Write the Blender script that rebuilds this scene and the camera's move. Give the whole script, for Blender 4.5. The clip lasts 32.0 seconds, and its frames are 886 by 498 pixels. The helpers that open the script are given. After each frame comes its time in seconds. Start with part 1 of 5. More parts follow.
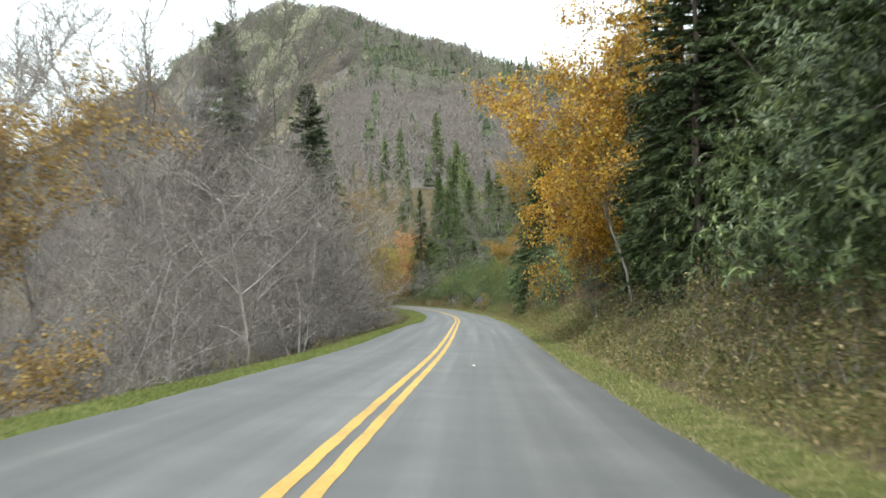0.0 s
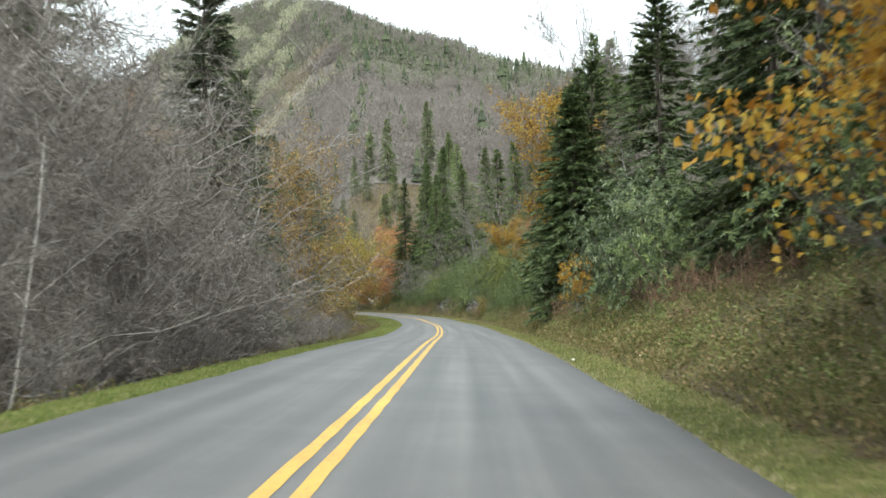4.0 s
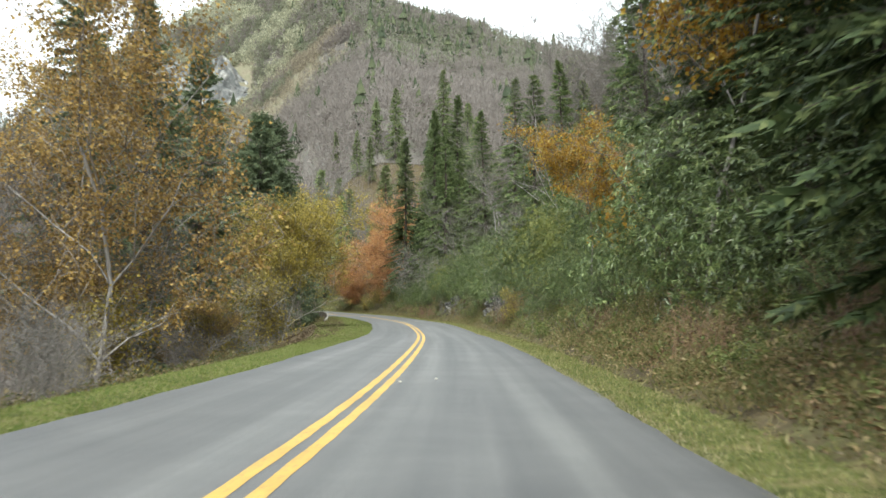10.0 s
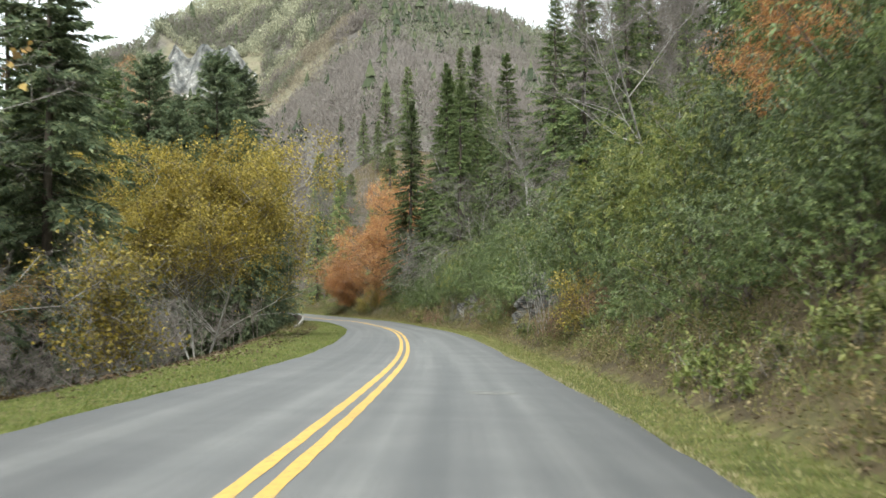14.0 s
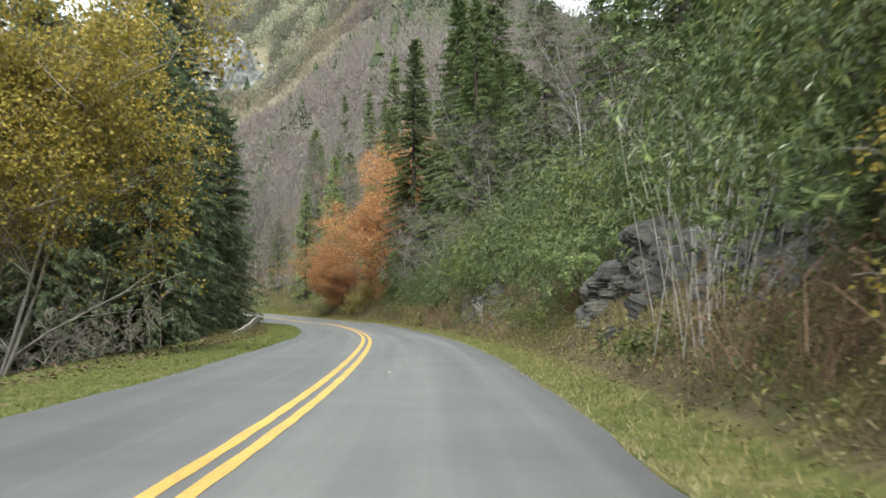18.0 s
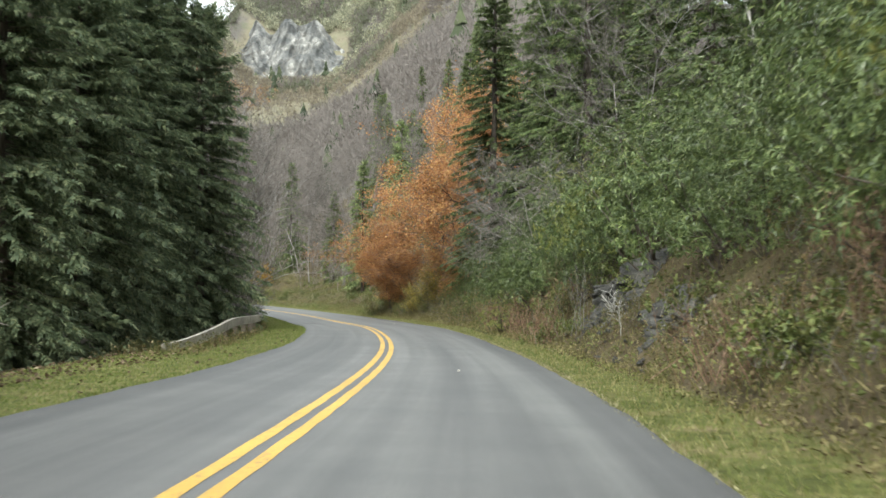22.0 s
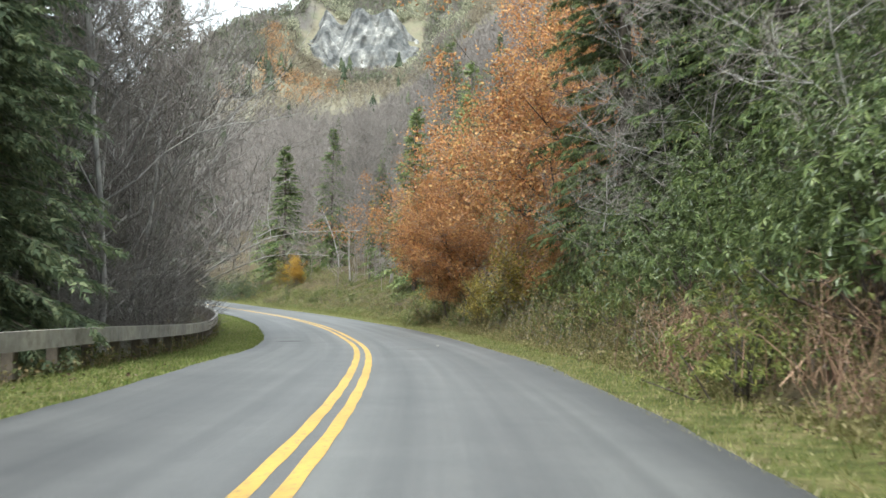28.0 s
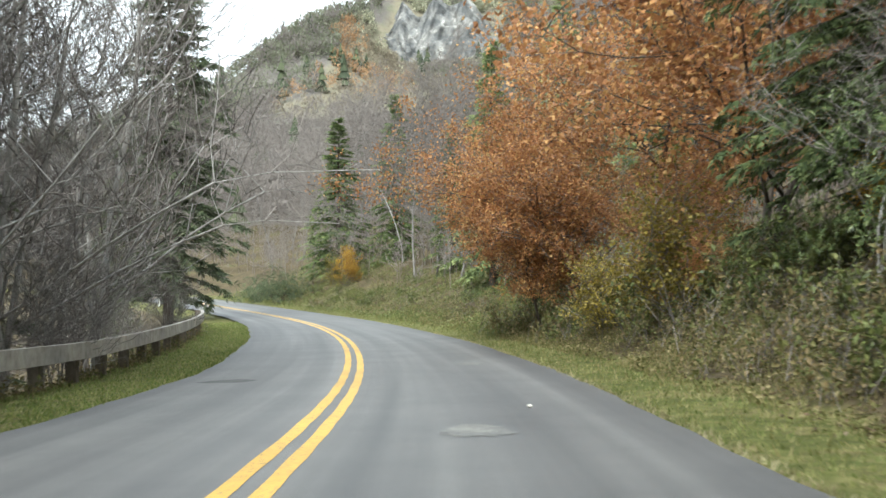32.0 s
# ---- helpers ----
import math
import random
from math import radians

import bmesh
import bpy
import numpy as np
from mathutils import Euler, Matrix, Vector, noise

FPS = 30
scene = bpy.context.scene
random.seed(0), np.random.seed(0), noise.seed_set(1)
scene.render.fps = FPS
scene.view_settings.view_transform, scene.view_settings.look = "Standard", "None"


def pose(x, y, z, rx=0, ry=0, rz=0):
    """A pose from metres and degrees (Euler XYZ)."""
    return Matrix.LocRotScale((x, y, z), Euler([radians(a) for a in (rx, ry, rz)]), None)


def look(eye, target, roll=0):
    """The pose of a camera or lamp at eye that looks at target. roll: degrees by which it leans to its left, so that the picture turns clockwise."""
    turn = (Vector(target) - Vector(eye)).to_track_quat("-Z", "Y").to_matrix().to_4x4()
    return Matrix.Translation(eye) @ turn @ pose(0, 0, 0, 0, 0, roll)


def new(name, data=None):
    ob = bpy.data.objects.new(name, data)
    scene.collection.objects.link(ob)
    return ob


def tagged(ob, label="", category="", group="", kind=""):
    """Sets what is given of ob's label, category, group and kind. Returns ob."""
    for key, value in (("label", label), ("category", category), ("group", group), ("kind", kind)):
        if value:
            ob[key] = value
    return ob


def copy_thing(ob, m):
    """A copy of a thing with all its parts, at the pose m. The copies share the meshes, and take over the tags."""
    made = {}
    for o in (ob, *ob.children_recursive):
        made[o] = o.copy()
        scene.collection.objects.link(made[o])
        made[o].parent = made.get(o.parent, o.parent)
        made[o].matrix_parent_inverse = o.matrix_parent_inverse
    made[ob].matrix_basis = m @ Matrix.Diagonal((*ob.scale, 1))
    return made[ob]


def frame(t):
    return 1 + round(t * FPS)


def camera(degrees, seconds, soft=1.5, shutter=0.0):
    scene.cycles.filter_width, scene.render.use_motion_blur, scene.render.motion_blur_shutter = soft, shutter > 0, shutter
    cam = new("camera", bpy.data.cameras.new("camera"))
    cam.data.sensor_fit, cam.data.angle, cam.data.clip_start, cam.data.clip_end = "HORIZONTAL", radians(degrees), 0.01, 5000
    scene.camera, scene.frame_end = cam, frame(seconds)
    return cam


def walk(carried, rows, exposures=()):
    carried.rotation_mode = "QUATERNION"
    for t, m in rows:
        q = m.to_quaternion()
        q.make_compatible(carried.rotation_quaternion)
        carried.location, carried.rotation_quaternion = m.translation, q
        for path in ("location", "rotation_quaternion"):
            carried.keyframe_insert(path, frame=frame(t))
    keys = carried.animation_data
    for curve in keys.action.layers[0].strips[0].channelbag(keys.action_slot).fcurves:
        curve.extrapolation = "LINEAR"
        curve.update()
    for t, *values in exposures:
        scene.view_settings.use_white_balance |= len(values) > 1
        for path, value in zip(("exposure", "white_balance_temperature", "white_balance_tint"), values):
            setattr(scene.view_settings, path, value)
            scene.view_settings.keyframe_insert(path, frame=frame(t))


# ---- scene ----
cam = camera(39.25, 32.0, soft=1.5, shutter=0.5)
# seconds, eye x y z, yaw, pitch, lean
PATH = [
    (0, 0.000, 0.000, 1.200, -3.301, 0.087, 1.498),
    (0.5, 0.393, 4.804, 0.937, -3.327, 0.132, 1.560),
    (1, 0.786, 9.568, 0.674, -3.381, 0.157, 1.555),
    (1.5, 1.180, 14.295, 0.413, -3.422, 0.198, 1.613),
    (2, 1.575, 18.988, 0.156, -3.464, 0.204, 1.709),
    (2.5, 1.970, 23.653, -0.091, -3.501, 0.261, 1.820),
    (3, 2.369, 28.294, -0.324, -3.591, 0.270, 1.518),
    (3.5, 2.772, 32.914, -0.539, -3.658, 0.327, 1.306),
    (4, 3.174, 37.514, -0.736, -3.593, 0.504, 1.160),
    (4.5, 3.570, 42.097, -0.918, -3.571, 0.635, 1.118),
    (5, 3.967, 46.663, -1.089, -3.646, 0.714, 1.178),
    (5.5, 4.370, 51.209, -1.255, -3.756, 0.741, 1.343),
    (6, 4.774, 55.736, -1.423, -3.719, 0.759, 1.211),
    (6.5, 5.173, 60.241, -1.597, -3.663, 0.561, 1.056),
    (7, 5.561, 64.721, -1.780, -3.523, 0.669, 1.141),
    (7.5, 5.938, 69.172, -1.973, -3.418, 0.627, 0.939),
    (8, 6.302, 73.588, -2.175, -3.288, 0.603, 0.715),
    (8.5, 6.653, 77.965, -2.384, -3.153, 0.607, 0.640),
    (9, 6.990, 82.296, -2.599, -3.018, 0.584, 0.291),
    (9.5, 7.311, 86.580, -2.814, -2.826, 0.672, -0.044),
    (10, 7.615, 90.815, -3.026, -2.666, 0.671, -0.067),
    (10.5, 7.904, 95.004, -3.229, -2.475, 0.677, -0.079),
    (11, 8.177, 99.150, -3.419, -2.333, 0.690, -0.331),
    (11.5, 8.437, 103.257, -3.593, -2.184, 0.701, -0.490),
    (12, 8.685, 107.330, -3.752, -2.068, 0.795, -0.389),
    (12.5, 8.922, 111.371, -3.900, -1.925, 0.840, -0.129),
    (13, 9.150, 115.379, -4.042, -1.861, 0.806, -0.129),
    (13.5, 9.374, 119.356, -4.184, -1.867, 0.893, -0.463),
    (14, 9.596, 123.304, -4.331, -1.841, 0.901, -0.551),
    (14.5, 9.814, 127.227, -4.485, -1.799, 0.855, -0.479),
    (15, 10.030, 131.129, -4.648, -1.805, 0.711, -0.470),
    (15.5, 10.245, 135.012, -4.817, -1.798, 0.636, -0.504),
    (16, 10.457, 138.879, -4.990, -1.747, 0.632, -0.583),
    (16.5, 10.663, 142.731, -5.163, -1.645, 0.712, -0.715),
    (17, 10.860, 146.568, -5.332, -1.512, 0.929, -0.488),
    (17.5, 11.044, 150.388, -5.492, -1.288, 0.812, -0.188),
    (18, 11.208, 154.186, -5.641, -0.929, 1.007, -0.110),
    (18.5, 11.343, 157.957, -5.778, -0.448, 0.997, 0.172),
    (19, 11.446, 161.691, -5.904, 0.033, 1.045, 0.070),
    (19.5, 11.515, 165.378, -6.019, 0.560, 0.937, 0.075),
    (20, 11.551, 169.008, -6.124, 1.027, 1.046, -0.070),
    (20.5, 11.555, 172.570, -6.224, 1.573, 0.952, 0.003),
    (21, 11.528, 176.060, -6.322, 2.048, 0.980, -0.058),
    (21.5, 11.470, 179.472, -6.421, 2.614, 0.900, -0.205),
    (22, 11.385, 182.806, -6.525, 3.053, 0.857, -0.471),
    (22.5, 11.275, 186.062, -6.635, 3.566, 0.825, -0.567),
    (23, 11.141, 189.235, -6.750, 3.993, 0.810, -0.526),
    (23.5, 10.987, 192.320, -6.866, 4.461, 0.897, -0.536),
    (24, 10.815, 195.314, -6.977, 4.846, 0.928, -0.566),
    (24.5, 10.630, 198.214, -7.081, 5.176, 0.995, -0.624),
    (25, 10.437, 201.025, -7.176, 5.402, 1.040, -0.560),
    (25.5, 10.241, 203.759, -7.262, 5.553, 1.134, -0.706),
    (26, 10.044, 206.432, -7.342, 5.583, 1.175, -0.661),
    (26.5, 9.847, 209.062, -7.419, 5.694, 1.193, -0.676),
    (27, 9.644, 211.665, -7.493, 5.961, 1.183, -0.751),
    (27.5, 9.427, 214.256, -7.566, 6.343, 1.133, -0.894),
    (28, 9.194, 216.847, -7.637, 6.679, 1.128, -0.862),
    (28.5, 8.944, 219.446, -7.705, 7.006, 1.115, -0.968),
    (29, 8.678, 222.056, -7.769, 7.399, 1.176, -0.950),
    (29.5, 8.392, 224.675, -7.830, 7.750, 1.310, -1.006),
    (30, 8.089, 227.299, -7.891, 8.174, 1.330, -0.806),
    (30.5, 7.765, 229.929, -7.958, 8.613, 1.353, -0.883),
    (31, 7.415, 232.565, -8.034, 9.236, 1.243, -0.524),
    (31.5, 7.033, 235.211, -8.123, 9.885, 1.138, -0.060),
    (32, 6.619, 237.867, -8.225, 10.596, 1.174, 0.160),
]


def carried(x, y, z, yaw, pitch, lean):
    """The eye's pose from its heading, pitch and lean to the right, in degrees."""
    a, b = radians(yaw), radians(pitch)
    ahead = Vector((-math.sin(a) * math.cos(b), math.cos(a) * math.cos(b), math.sin(b)))
    return look(Vector((x, y, z)), Vector((x, y, z)) + ahead * 10, -lean)


EXPOSURES = [(0, 1.06, 6250, -1), (7, 1.15, 6250, -1), (13, 1.18, 6400, 0), (17, 1.15, 6400, 0), (23, 1.22, 6300, 0), (29, 1.38, 6100, 0), (32, 1.36, 6100, 0)]
walk(cam, [(t, carried(*row)) for t, *row in PATH], EXPOSURES)

# ---- light: bright thin overcast with a soft sun from behind ----
SUN_HEIGHT, SUN_FROM = 50.0, 188.0
world = bpy.data.worlds.new("overcast_sky")
scene.world = world
world.use_nodes = True
wn, wl = world.node_tree.nodes, world.node_tree.links
sky = wn.new("ShaderNodeTexSky")
sky.sky_type, sky.sun_disc = "NISHITA", False
sky.sun_elevation, sky.sun_rotation = radians(SUN_HEIGHT), radians(SUN_FROM)
sky.dust_density = 3.0
cloud = wn.new("ShaderNodeMix")
cloud.data_type = "RGBA"
cloud.inputs[0].default_value = 0.8
cloud.inputs[7].default_value = (10.5, 10.6, 10.9, 1)
wl.new(sky.outputs[0], cloud.inputs[6])
wl.new(cloud.outputs[2], wn["Background"].inputs[0])
wn["Background"].inputs[1].default_value = 0.1
sun = new("sun", bpy.data.lights.new("sun", "SUN"))
sun.data.energy, sun.data.angle, sun.data.color = 1.9, radians(12), (1.0, 0.96, 0.9)
sun_way = Vector((math.sin(radians(SUN_FROM)), math.cos(radians(SUN_FROM)), math.tan(radians(SUN_HEIGHT))))
sun.matrix_world = look(sun_way * 100, (0, 0, 0))


LEFT, RIGHT = 2.95, 3.39  # the lanes' widths from the middle line

# ---- materials ----
def material(name, rough=0.8, spec=0.3):
    m = bpy.data.materials.new(name)
    m.use_nodes = True
    b = m.node_tree.nodes["Principled BSDF"]
    b.inputs["Roughness"].default_value = rough
    b.inputs["Specular IOR Level"].default_value = spec
    return m, m.node_tree.nodes, m.node_tree.links, b


def ramp(nodes, stops):
    r = nodes.new("ShaderNodeValToRGB")
    e = r.color_ramp.elements
    while len(e) < len(stops):
        e.new(0.5)
    for k, (p, c) in zip(e, stops):
        k.position, k.color = p, (*c, 1)
    return r


def noise_node(nodes, links, scale, detail=4.0, rough=0.6, coords="Object", stretch=None):
    tc = nodes.new("ShaderNodeTexCoord")
    n = nodes.new("ShaderNodeTexNoise")
    n.inputs["Scale"].default_value, n.inputs["Detail"].default_value, n.inputs["Roughness"].default_value = scale, detail, rough
    if stretch:
        mp = nodes.new("ShaderNodeMapping")
        mp.inputs["Scale"].default_value = stretch
        links.new(tc.outputs[coords], mp.inputs[0])
        links.new(mp.outputs[0], n.inputs["Vector"])
    else:
        links.new(tc.outputs[coords], n.inputs["Vector"])
    return n


def mixed(nodes, links, factor, a, b, blend="MIX"):
    m = nodes.new("ShaderNodeMix")
    m.data_type, m.blend_type = "RGBA", blend
    for s, v in ((m.inputs[0], factor), (m.inputs[6], a), (m.inputs[7], b)):
        if hasattr(v, "links") or hasattr(v, "is_linked"):
            links.new(v, s)
        else:
            s.default_value = v if isinstance(v, (int, float)) else (*v, 1)
    return m.outputs[2]


def bumped(nodes, links, bsdf, height, strength=0.4, distance=0.02):
    b = nodes.new("ShaderNodeBump")
    b.inputs["Strength"].default_value, b.inputs["Distance"].default_value = strength, distance
    links.new(height, b.inputs["Height"])
    links.new(b.outputs[0], bsdf.inputs["Normal"])


def leaf_material(name, stops, rough=0.55, spec=0.35, through_light=0.25):
    """Foliage: each leaf or spray takes its own tone, each plant a slight one of its own."""
    m, n, l, b = material(name, rough, spec)
    geo, info = n.new("ShaderNodeNewGeometry"), n.new("ShaderNodeObjectInfo")
    r = ramp(n, stops)
    l.new(geo.outputs["Random Per Island"], r.inputs[0])
    big = noise_node(n, l, 0.55, 2.0, 0.5)
    hue = n.new("ShaderNodeHueSaturation")
    mr = n.new("ShaderNodeMapRange")
    mr.inputs[3].default_value, mr.inputs[4].default_value = 0.45, 1.7
    add = n.new("ShaderNodeMath")
    add.operation = "MULTIPLY_ADD"
    l.new(info.outputs["Random"], add.inputs[0])
    add.inputs[1].default_value = 0.5
    half = n.new("ShaderNodeMath")
    half.operation = "MULTIPLY"
    l.new(big.outputs["Fac"], half.inputs[0])
    half.inputs[1].default_value = 0.5
    l.new(half.outputs[0], add.inputs[2])
    l.new(add.outputs[0], mr.inputs[0])
    l.new(mr.outputs[0], hue.inputs["Value"])
    l.new(r.outputs[0], hue.inputs["Color"])
    l.new(hue.outputs[0], b.inputs["Base Color"])
    if through_light:
        tr, ad = n.new("ShaderNodeBsdfTranslucent"), n.new("ShaderNodeMixShader")
        l.new(hue.outputs[0], tr.inputs[0])
        ad.inputs[0].default_value = through_light
        l.new(b.outputs[0], ad.inputs[1])
        l.new(tr.outputs[0], ad.inputs[2])
        l.new(ad.outputs[0], n["Material Output"].inputs[0])
    return m


def bark_material(name, dark, light, scale=6.0):
    m, n, l, b = material(name, 0.9, 0.15)
    t = noise_node(n, l, scale, 5.0, 0.65, "Object", (1, 1, 0.25))
    r = ramp(n, [(0.32, dark), (0.68, light)])
    l.new(t.outputs["Fac"], r.inputs[0])
    info = n.new("ShaderNodeObjectInfo")
    hue = n.new("ShaderNodeHueSaturation")
    mr = n.new("ShaderNodeMapRange")
    mr.inputs[3].default_value, mr.inputs[4].default_value = 0.75, 1.25
    l.new(info.outputs["Random"], mr.inputs[0])
    l.new(mr.outputs[0], hue.inputs["Value"])
    l.new(r.outputs[0], hue.inputs["Color"])
    l.new(hue.outputs[0], b.inputs["Base Color"])
    bumped(n, l, b, t.outputs["Fac"], 0.6, 0.03)
    return m


M_BARK = bark_material("grey_bark", (0.09, 0.08, 0.075), (0.30, 0.28, 0.26))
M_PALE_BARK = bark_material("pale_bark", (0.22, 0.21, 0.195), (0.52, 0.50, 0.47))
M_LIMB = bark_material("weathered_limbs", (0.16, 0.15, 0.14), (0.42, 0.4, 0.375))
M_DARK_BARK = bark_material("spruce_bark", (0.05, 0.042, 0.036), (0.15, 0.125, 0.105))
M_TWIG = leaf_material("bare_twigs", [(0.0, (0.085, 0.074, 0.068)), (0.6, (0.17, 0.15, 0.137)), (1.0, (0.27, 0.245, 0.225))], 0.85, 0.15, 0.0)
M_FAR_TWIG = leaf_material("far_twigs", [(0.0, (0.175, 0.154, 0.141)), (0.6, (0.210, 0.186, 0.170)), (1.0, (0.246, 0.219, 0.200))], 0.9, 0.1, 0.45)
# sunlight on the high shoulder, put into a paler leaf colour
M_SUNLIT_SCRUB = leaf_material("sunlit_scrub", [(0.0, (0.240, 0.240, 0.180)), (0.5, (0.360, 0.360, 0.263)), (1.0, (0.540, 0.526, 0.390))], 0.9, 0.1, 0.45)
M_OLIVE = leaf_material("olive_scrub", [(0.0, (0.152, 0.163, 0.118)), (0.5, (0.223, 0.235, 0.163)), (1.0, (0.304, 0.306, 0.223))], 0.9, 0.1, 0.45)
M_FAR_RUST = leaf_material("far_bracken", [(0.0, (0.22, 0.14, 0.085)), (0.5, (0.32, 0.2, 0.115)), (1.0, (0.4, 0.27, 0.16))], 0.9, 0.1, 0.45)
# pale tawny twig colour that paints sunlight onto the mountain's belt
M_SUNLIT_TAWNY = leaf_material("sunlit_tawny_twigs", [(0.0, (0.27, 0.235, 0.18)), (0.6, (0.38, 0.33, 0.25)), (1.0, (0.48, 0.42, 0.32))], 0.9, 0.1, 0.45)
M_SPRUCE = leaf_material("spruce_needles", [(0.0, (0.050, 0.073, 0.031)), (0.55, (0.101, 0.138, 0.053)), (0.9, (0.165, 0.198, 0.073)), (1.0, (0.231, 0.253, 0.099))], 0.65, 0.25, 0.26)
M_DARK_SPRUCE = leaf_material("dark_spruce_needles", [(0.0, (0.065, 0.088, 0.052)), (0.6, (0.12, 0.15, 0.084)), (1.0, (0.19, 0.21, 0.115))], 0.65, 0.25, 0.42)
M_HEMLOCK = leaf_material("hemlock_needles", [(0.0, (0.025, 0.039, 0.017)), (0.55, (0.051, 0.073, 0.028)), (0.9, (0.085, 0.104, 0.038)), (1.0, (0.119, 0.136, 0.053))], 0.65, 0.25, 0.22)
# lighter copy of the spruce needles, with sunlight put into the colour
M_SUNLIT_SPRUCE = leaf_material("sunlit_spruce_needles", [(0.0, (0.081, 0.111, 0.049)), (0.55, (0.155, 0.196, 0.081)), (0.9, (0.243, 0.284, 0.115)), (1.0, (0.338, 0.365, 0.162))], 0.7, 0.2, 0.3)
M_FAR_SPRUCE = leaf_material("far_needles", [(0.0, (0.035, 0.046, 0.028)), (0.6, (0.056, 0.068, 0.038)), (1.0, (0.09, 0.1, 0.055))], 0.8, 0.2, 0.1)
M_RHODO = leaf_material("rhododendron_leaves", [(0.0, (0.042, 0.06, 0.023)), (0.4, (0.082, 0.114, 0.04)), (0.8, (0.13, 0.165, 0.06)), (1.0, (0.21, 0.245, 0.1))], 0.36, 0.38, 0.12)
# yellow-green leaf colour that also paints sunlight on the open bank
M_RHODO_SUNLIT_YELLOW = leaf_material("sunlit_yellow_green_leaves", [(0.0, (0.085, 0.105, 0.028)), (0.5, (0.155, 0.178, 0.046)), (0.85, (0.22, 0.235, 0.068)), (1.0, (0.33, 0.31, 0.1))], 0.42, 0.45, 0.35)
M_ORANGE = leaf_material("orange_leaves", [(0.0, (0.238, 0.106, 0.018)), (0.4, (0.405, 0.229, 0.031)), (0.8, (0.510, 0.343, 0.053)), (1.0, (0.581, 0.449, 0.123))], 0.5, 0.35, 0.42)
M_RUST = leaf_material("rust_leaves", [(0.0, (0.22, 0.1, 0.045)), (0.5, (0.4, 0.19, 0.08)), (0.85, (0.5, 0.28, 0.11)), (1.0, (0.57, 0.38, 0.16))], 0.55, 0.3, 0.38)
M_BROWN = leaf_material("brown_leaves", [(0.0, (0.13, 0.085, 0.035)), (0.5, (0.26, 0.17, 0.06)), (0.85, (0.36, 0.24, 0.075)), (1.0, (0.44, 0.33, 0.12))], 0.6, 0.25, 0.35)
M_GOLD = leaf_material("golden_leaves", [(0.0, (0.14, 0.12, 0.03)), (0.5, (0.26, 0.21, 0.045)), (0.85, (0.39, 0.3, 0.06)), (1.0, (0.52, 0.42, 0.13))], 0.5, 0.35, 0.4)
M_RHODO_PALE = leaf_material("blue_green_leaves", [(0.0, (0.045, 0.064, 0.034)), (0.4, (0.088, 0.118, 0.06)), (0.8, (0.14, 0.172, 0.09)), (1.0, (0.24, 0.27, 0.15))], 0.4, 0.38, 0.12)
M_BRUSH = leaf_material("weed_leaves", [(0.0, (0.061, 0.070, 0.025)), (0.35, (0.115, 0.123, 0.041)), (0.65, (0.168, 0.143, 0.064)), (0.9, (0.230, 0.168, 0.086)), (1.0, (0.312, 0.254, 0.148))], 0.7, 0.25, 0.3)
M_GREENBRUSH = leaf_material("green_weed_leaves", [(0.0, (0.065, 0.085, 0.026)), (0.6, (0.135, 0.16, 0.046)), (1.0, (0.22, 0.225, 0.08))], 0.55, 0.35, 0.2)
M_GRASS = leaf_material("grass_blades", [(0.0, (0.075, 0.11, 0.028)), (0.4, (0.135, 0.175, 0.045)), (0.75, (0.2, 0.215, 0.07)), (1.0, (0.3, 0.28, 0.14))], 0.65, 0.25, 0.36)
M_VERGE_GRASS = leaf_material("yellowing_blades", [(0.0, (0.095, 0.125, 0.036)), (0.4, (0.17, 0.195, 0.062)), (0.75, (0.25, 0.25, 0.095)), (1.0, (0.4, 0.36, 0.19))], 0.65, 0.25, 0.4)
M_STRAW = leaf_material("straw_blades", [(0.0, (0.24, 0.21, 0.11)), (0.5, (0.4, 0.35, 0.2)), (1.0, (0.55, 0.5, 0.32))], 0.7, 0.2, 0.4)
M_RUSSET = leaf_material("russet_shoots", [(0.0, (0.12, 0.075, 0.055)), (0.5, (0.2, 0.125, 0.085)), (1.0, (0.3, 0.2, 0.14))], 0.85, 0.15, 0.0)
M_DRYGRASS = leaf_material("dry_grass_blades", [(0.0, (0.1, 0.105, 0.03)), (0.4, (0.2, 0.19, 0.07)), (0.75, (0.32, 0.27, 0.13)), (1.0, (0.42, 0.36, 0.2))], 0.7, 0.2, 0.25)
M_RUSSET_LEAF = leaf_material("rusty_fallen_leaves", [(0.0, (0.105, 0.056, 0.030)), (0.5, (0.203, 0.112, 0.060)), (1.0, (0.315, 0.210, 0.128))], 0.8, 0.2, 0.0)
M_LITTER = leaf_material("fallen_leaves", [(0.0, (0.061, 0.040, 0.025)), (0.5, (0.122, 0.083, 0.050)), (0.85, (0.194, 0.137, 0.086)), (1.0, (0.288, 0.230, 0.166))], 0.8, 0.2, 0.0)


